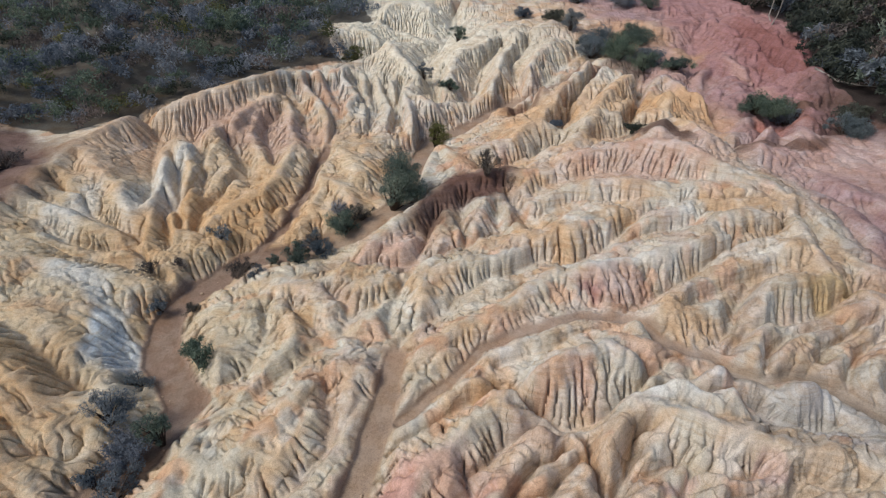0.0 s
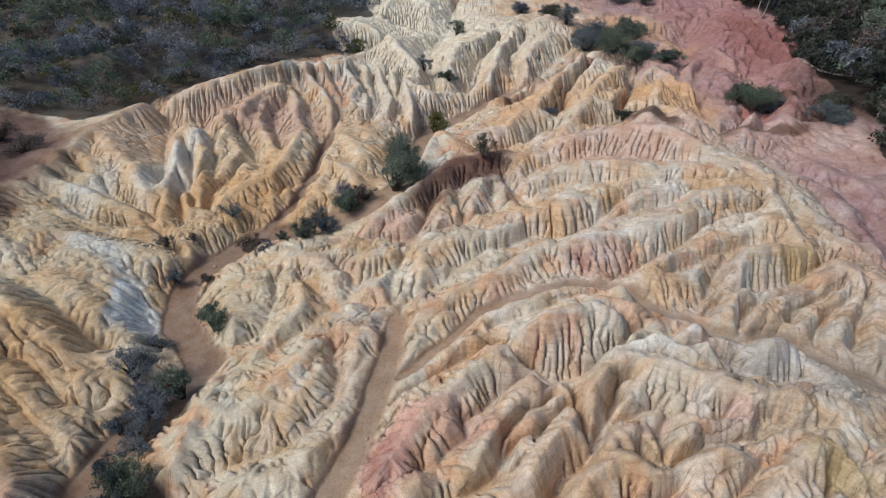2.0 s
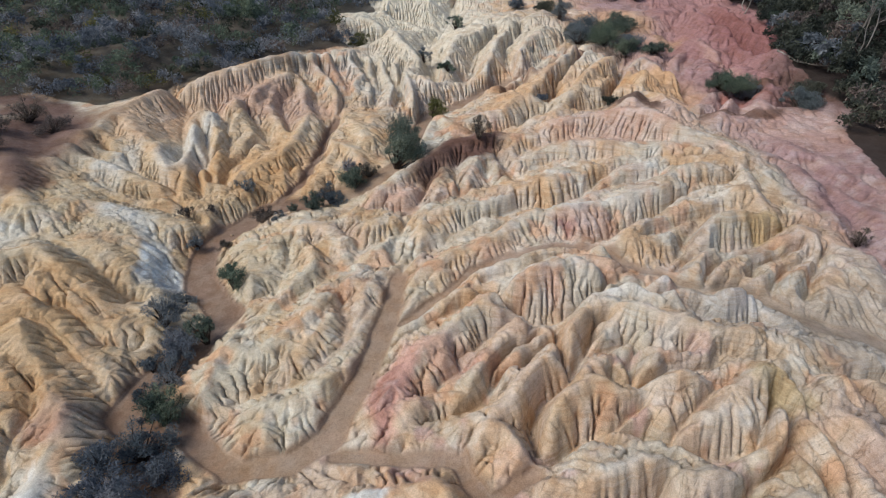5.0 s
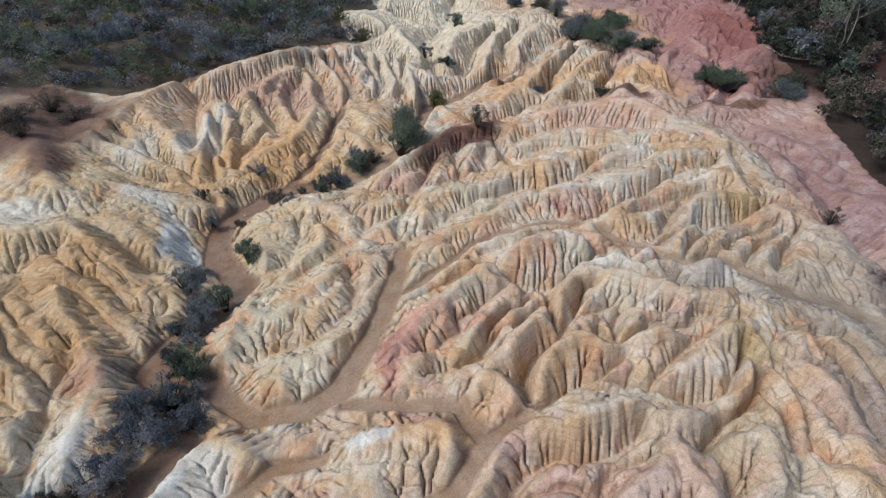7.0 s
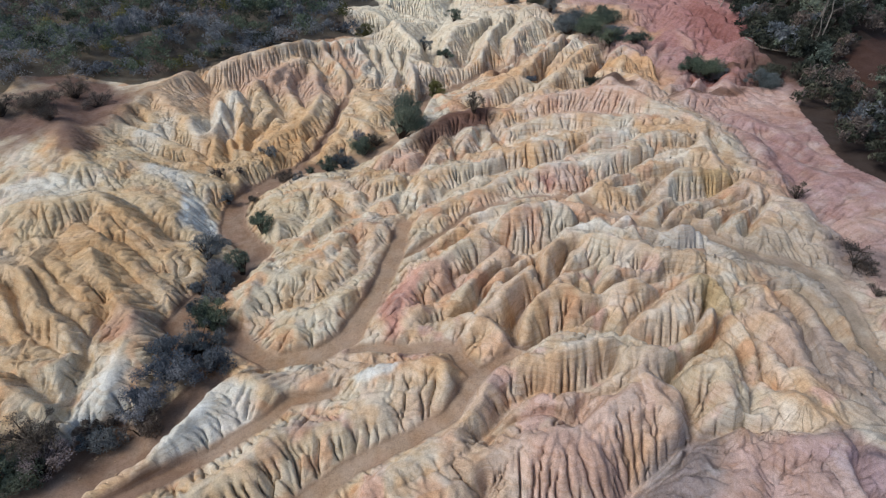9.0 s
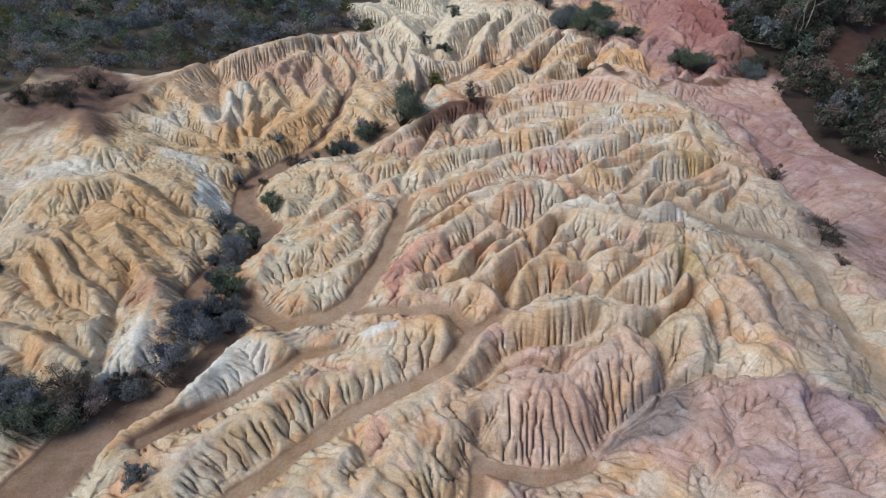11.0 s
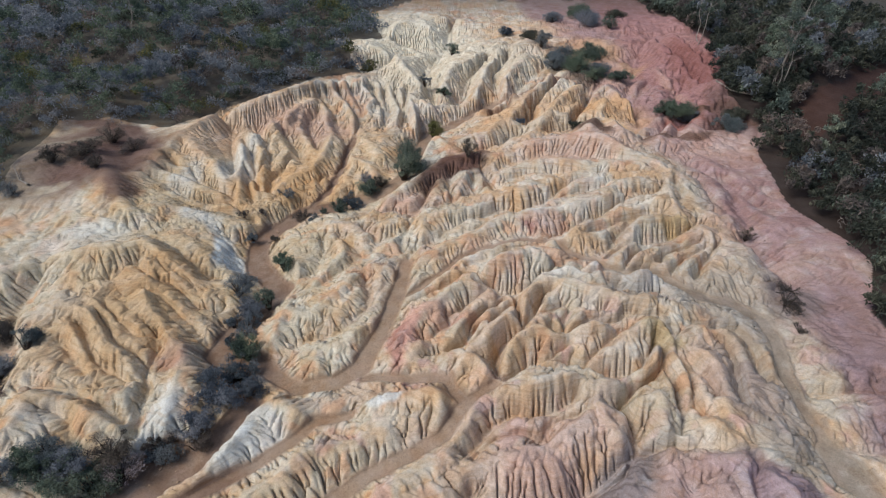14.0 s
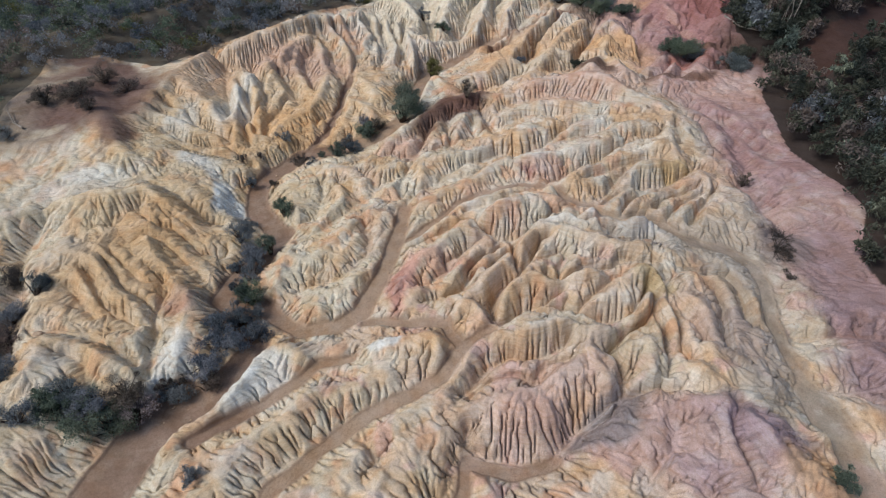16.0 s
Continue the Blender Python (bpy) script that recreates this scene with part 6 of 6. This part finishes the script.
shrub(17.8, 50.0, 2.8, 1.6, LEAF_GREEN, "dark scrubby bush on the far clay slope", 26)
shrub(21.0, 72.5, 4.5, 2.0, LEAF_GREY, "dark scrubby bush on the far clay slope", 27, 0.7)
shrub(1.6, 60.8, 1.8, 1.6, LEAF_GREEN, "dark scrubby bush on the far clay slope", 28)
shrub(-1.8, 50.6, 1.4, 2.0, LEAF_GREY, "dark scrubby bush on the far clay slope", 29)
shrub(0.5, 46.4, 1.6, 1.2, LEAF_GREEN, GREEN, 30)
shrub(-8.4, 54.5, 2.2, 1.4, LEAF_YELLOW, YELLOWISH, 31)
shrub(24.0, 69.0, 2.2, 1.8, LEAF_GREEN, "dark scrubby bush on the far clay slope", 32)
shrub(22.0, 38.0, 3.0, 1.4, LEAF_GREEN, "dark green bush on a red clay bank", 33)
shrub(24.6, 37.6, 2.2, 1.2, LEAF_GREY, "dark green bush on a red clay bank", 34)
shrub(21.6, 18.6, 1.2, 1.1, TWIG, DRY, 35, 0.45)
shrub(20.9, 11.8, 2.0, 0.45, TWIG, DRY, 36, 0.16)
shrub(21.8, 12.8, 1.8, 0.4, TWIG, DRY, 37, 0.14)
shrub(21.2, 10.9, 1.2, 0.35, TWIG, DRY, 46, 0.16)
shrub(20.6, 9.4, 0.9, 0.5, TWIG, DRY, 47, 0.25)
shrub(2.5, 29.2, 1.6, 1.7, TWIG, DRY, 38, 0.45)
shrub(26.4, 34.6, 2.6, 1.4, LEAF_GREY, "dark green bush on a red clay bank", 39)
shrub(-28.4, 27.4, 3.0, 1.2, TWIG, DRY, 40, 0.5)
shrub(-25.6, 29.6, 2.0, 1.0, TWIG, DRY, 41, 0.5)
shrub(17.4, -2.5, 1.4, 0.9, LEAF_GREEN, GREEN, 42)
shrub(-23.4, 6.8, 2.2, 1.3, LEAF_GREY, GREY_GREEN, 43)
shrub(-22.0, 3.0, 2.4, 1.4, LEAF_GREY, GREY_GREEN, 44)

for k, (x, y, w, h) in enumerate(((-16.3, 1.9, 2.4, 1.5), (-15.0, 2.1, 2.0, 1.2), (-17.3, 1.8, 2.2, 1.2), (-18.9, 0.2, 1.8, 1.2), (-22.6, 5.6, 2.2, 1.4), (-23.0, 4.2, 2.2, 1.3), (-22.2, 8.0, 1.8, 1.2), (-24.6, 9.6, 2.0, 1.3),
                                 (-11.0, 7.3, 2.2, 1.5), (-11.9, 6.6, 1.8, 1.2), (-11.6, 3.2, 1.8, 1.1), (-11.2, 10.8, 1.8, 1.2), (-12.4, 13.6, 1.8, 1.3), (-13.2, 3.4, 1.5, 0.9), (-12.8, 16.2, 1.3, 0.9), (-13.6, 20.6, 1.2, 0.8), (-11.9, 20.4, 0.9, 0.6))):
    shrub(x, y, w, h, (LEAF_GREY, TWIG)[k % 3 == 1], (GREY_GREEN, DRY)[k % 3 == 1], 60 + k, 0.9, size=0.05)
for k, (x, y, w) in enumerate(((-6.0, 27.4, 1.4), (-4.6, 27.2, 1.6), (-7.2, 25.4, 1.2), (-9.6, 22.4, 1.0), (-13.4, 23.2, 1.2), (-14.6, 22.4, 1.0), (-12.0, 25.2, 1.3), (-30.4, 26.2, 2.2), (-27.8, 30.6, 2.4), (-31.6, 22.6, 1.8), (-26.2, 25.0, 1.8))):
    shrub(x, y, w, 0.65 * w, (LEAF_GREY, TWIG, TWIG)[k % 3], (GREY_GREEN, DRY, DRY)[k % 3], 90 + k, 0.55, size=0.05)

for k, (x, y, w) in enumerate(((15.7, 56.0, 3.4), (18.3, 56.3, 3.6), (14.4, 57.2, 2.6), (18.9, 51.9, 3.0), (20.3, 49.2, 2.4), (26.1, 76.4, 3.0), (16.7, 74.2, 3.0), (21.3, 78.0, 4.0), (12.0, 62.6, 2.6), (9.4, 68.0, 2.4), (23.4, 38.6, 2.6), (27.8, 36.6, 2.4), (30.6, 44.0, 2.8), (33.0, 52.0, 3.0), (12.6, 34.6, 1.4), (7.6, 36.2, 1.2))):
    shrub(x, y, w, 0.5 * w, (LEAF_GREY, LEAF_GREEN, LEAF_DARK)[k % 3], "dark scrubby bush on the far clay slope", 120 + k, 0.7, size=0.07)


def scrub(name, outline, box, spacing, seed, label, mix, leafage, leaf, low):
    """A tangle of scrub over an outline: many low shrubs of leaf and twig, too many to count."""
    rng = np.random.RandomState(seed)
    x0, x1, y0, y1 = box
    places = []
    y = y0
    while y < y1:
        step = spacing * (1 + max(0, y - 40) / 45)
        for x in np.arange(x0, x1, step):
            places.append((x + rng.normal() * step * 0.35, y + rng.normal() * step * 0.35, step))
        y += step
    places = np.array(places)
    places = places[inside(places[:, 0], places[:, 1], outline) & ~inside(places[:, 0], places[:, 1], BARE_BANK)]
    parts = {mat: [] for mat, _ in mix}
    for x, y, step in places:
        mat = mix[rng.choice(len(mix), p=[share_of for _, share_of in mix])][0]
        width = step * (1.1 + 0.9 * rng.rand())
        height = low + 2.3 * rng.rand() ** 1.6
        clumps = 9
        a, r = rng.rand(clumps) * math.tau, np.sqrt(rng.rand(clumps)) * width * 0.45
        c = np.stack([r * np.cos(a), r * np.sin(a), height * (0.3 + 0.65 * (1 - (2 * r / width) ** 2)) * (0.75 + 0.3 * rng.rand(clumps))], 1) + (x, y, float(ground_z(x, y)[0]))
        v, f = leaves(rng, c, width * (0.13 + 0.13 * rng.rand(clumps)), leafage, leaf * (1 + max(0, y - 30) / 50))
        parts[mat].append(v)
    top = tagged(new(name), label, "scrub", kind="stuff")
    for mat, pieces in parts.items():
        if pieces:
            v = np.concatenate(pieces)
            ob = new("foliage_" + mat.name.split("_")[1], mesh_of("foliage", v, np.arange(len(v)).reshape(-1, 3), mat))
            ob.parent = top
    print(name, len(places), "shrubs")
    return top


scrub("scrub_plateau", FOREST_LEFT, (-75, 45, 20, 150), 1.5, 5, "dense dark green and grey scrub covering the plateau",
      ((LEAF_GREEN, 0.38), (LEAF_GREY, 0.42), (LEAF_DARK, 0.06), (LEAF_YELLOW, 0.06), (TWIG, 0.08)), 330, 0.11, 0.8)
# mostly the darkened leaf: this bank's shade is put into the colour
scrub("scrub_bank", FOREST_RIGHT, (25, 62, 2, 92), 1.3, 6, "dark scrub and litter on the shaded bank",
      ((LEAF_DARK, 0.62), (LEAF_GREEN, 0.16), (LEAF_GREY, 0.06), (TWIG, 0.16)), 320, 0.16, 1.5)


# ---- trees, logs and stones ----
def gum_tree(x, y, height, lean, seed, label):
    """A slender pale-barked tree: forked trunk, bare limbs, and open tufts of leaf."""
    rng = np.random.RandomState(seed)
    z = float(ground_z(x, y)[0])
    top = tagged(new("gum_tree"), label, "tree")
    top.location = (x, y, z)
    trunk, limbs, tips = [], [], []
    for k in range(2):
        px, py, dx, dy = rng.normal() * 0.15, rng.normal() * 0.15, lean + rng.normal() * 0.05, rng.normal() * 0.05
        course, steps = [], 9
        for i in range(steps):
            f = i / (steps - 1)
            course.append((px, py, -0.3 + f * height * (0.8 + 0.1 * k), 0.05 * (1 - 0.75 * f) + 0.010))
            px, py = px + dx * height / steps + rng.normal() * 0.16, py + dy * height / steps + rng.normal() * 0.16
        trunk.append(course)
        for i in (4, 5, 6, 7, 8):
            bx, by, bz, br = course[i]
            for n in range(2):
                a, out = rng.rand() * math.tau, (0.10 + 0.12 * rng.rand()) * height
                mid = (bx + 0.5 * out * math.cos(a), by + 0.5 * out * math.sin(a), bz + 0.35 * out + rng.normal() * 0.1, br * 0.4)
                end = (bx + out * math.cos(a + 0.2), by + out * math.sin(a + 0.2), bz + 0.8 * out, 0.012)
                limbs.append([(bx, by, bz, br * 0.6), mid, end])
                tips.append(end[:3])
    v, f = tubes(trunk, 8)
    parts = [new("trunk", mesh_of("trunk", v, f, PALE_BARK))]
    v, f = tubes(limbs, 5)
    parts.append(new("branchwork", mesh_of("branchwork", v, f, PALE_BARK)))
    tips = np.array(tips)
    v, f = leaves(rng, tips, np.full(len(tips), 0.05 * height), 2600, 0.12, up=-0.4)
    parts.append(new("crown", mesh_of("crown", v, f, LEAF_GREEN)))
    for p in parts:
        p.parent = top
    return top


PALE_TREE = "pale-barked gum tree with thin grey-green foliage"
gum_tree(32.4, 39.4, 9.0, -0.02, 3, PALE_TREE)
gum_tree(33.2, 40.8, 10.0, 0.08, 4, PALE_TREE)
gum_tree(-38.0, 58.0, 6.5, 0.03, 6, PALE_TREE)
gum_tree(-31.0, 70.0, 6.5, -0.04, 7, PALE_TREE)
gum_tree(31.5, 56.0, 7.5, 0.05, 8, PALE_TREE)


def fallen_branch(course, seed, label):
    """A dead limb on the ground with forked twigs."""
    rng = np.random.RandomState(seed)
    z0 = float(ground_z(course[0][0], course[0][1])[0])
    top = tagged(new("fallen_branch"), label, "branch")
    top.location = (course[0][0], course[0][1], z0)
    line = []
    for k, (x, y) in enumerate(course):
        line.append((x - course[0][0], y - course[0][1], float(ground_z(x, y)[0]) - z0 + 0.12 + 0.1 * k, 0.09 - 0.06 * k / (len(course) - 1)))
    wood_part = new("limb", mesh_of("limb", *tubes_flat([line]), PALE_BARK))
    twigs = []
    for x, y, z, r in line[1:]:
        for n in range(3):
            a, s = rng.rand() * math.tau, 0.5 + 0.7 * rng.rand()
            twigs.append([(x, y, z, r * 0.6), (x + s * 0.5 * math.cos(a), y + s * 0.5 * math.sin(a), z + 0.25 * s, r * 0.4), (x + s * math.cos(a), y + s * math.sin(a), z + 0.35 * s, 0.008)])
    twig_part = new("twigwork", mesh_of("twigwork", *tubes(twigs, 4), PALE_BARK))
    wood_part.parent = twig_part.parent = top
    return top


def tubes_flat(lines, sides=7):
    """Limbs that lie down: rings stand across the course."""
    verts, faces = [], []
    for course in lines:
        base = len(verts)
        for i, (x, y, z, r) in enumerate(course):
            q = course[min(i + 1, len(course) - 1)]
            p = course[max(i - 1, 0)]
            d = Vector((q[0] - p[0], q[1] - p[1], q[2] - p[2])).normalized()
            a = d.cross(Vector((0, 0, 1))).normalized()
            b = a.cross(d)
            for k in range(sides):
                o = a * math.cos(math.tau * k / sides) * r + b * math.sin(math.tau * k / sides) * r
                verts.append((x + o.x, y + o.y, z + o.z))
        for i in range(len(course) - 1):
            for k in range(sides):
                a, b = base + i * sides + k, base + i * sides + (k + 1) % sides
                faces.append((a, b, b + sides, a + sides))
    return verts, faces


fallen_branch([(28.2, 42.6), (29.4, 41.4), (30.6, 40.6), (31.6, 40.2)], 1, "pale dead fallen branch on dark soil")
fallen_branch([(31.0, 20.6), (31.8, 19.8), (32.8, 19.4)], 2, "pale dead fallen branch on dark soil")
fallen_branch([(-30.6, 23.2), (-31.6, 23.8), (-32.4, 24.8)], 3, "grey dead fallen branch on pale soil")


# ---- stones ----
def stone_mesh(seed, size):
    """A worn lump of rock with flat breaks."""
    rng = np.random.RandomState(seed)
    bm = bmesh.new()
    bmesh.ops.create_icosphere(bm, subdivisions=2, radius=size)
    planes = rng.normal(size=(7, 3))
    planes /= np.linalg.norm(planes, axis=1)[:, None]
    for v in bm.verts:
        p = np.array(v.co)
        for n in planes:
            over = p @ n - 0.78 * size
            if over > 0:
                p = p - n * over
        v.co = Vector(p * (1.0, 0.8, 0.62))
    me = bpy.data.meshes.new("stone")
    bm.to_mesh(me)
    bm.free()
    me.materials.append(STONE)
    return me


STONES = [stone_mesh(k, 0.07) for k in range(6)]
boulder = tagged(new("boulder", stone_mesh(20, 0.34)), "rounded tan boulder at the foot of a clay slope", "rock")
boulder.location = (-20.6, 5.2, float(ground_z(-20.6, 5.2)[0]) + 0.12)
rng = np.random.RandomState(12)
for x0, y0, x1, y1, count in ((-12.4, 17.0, -10.6, 12.0, 12), (-14.0, 0.5, -10.5, 5.0, 10), (-12.0, 22.0, -9.0, 24.4, 10), (18.6, 2.0, 19.4, 9.0, 12), (17.0, 2.0, 19.0, 11.0, 10), (-4.0, 7.0, -2.4, 13.0, 6)):
    for k in range(count):
        f = rng.rand()
        x, y = x0 + f * (x1 - x0) + rng.normal() * 0.5, y0 + f * (y1 - y0) + rng.normal() * 0.5
        s = 0.5 + 1.1 * rng.rand() ** 2
        rock = tagged(new("stone", STONES[rng.randint(6)]), "small broken stone lying in a wash", "rock", group="stones in the washes")
        rock.location = (x, y, float(ground_z(x, y)[0]) + 0.02 * s)
        rock.rotation_euler = (0, 0, rng.rand() * 6.28)
        rock.scale = (s, s, s)
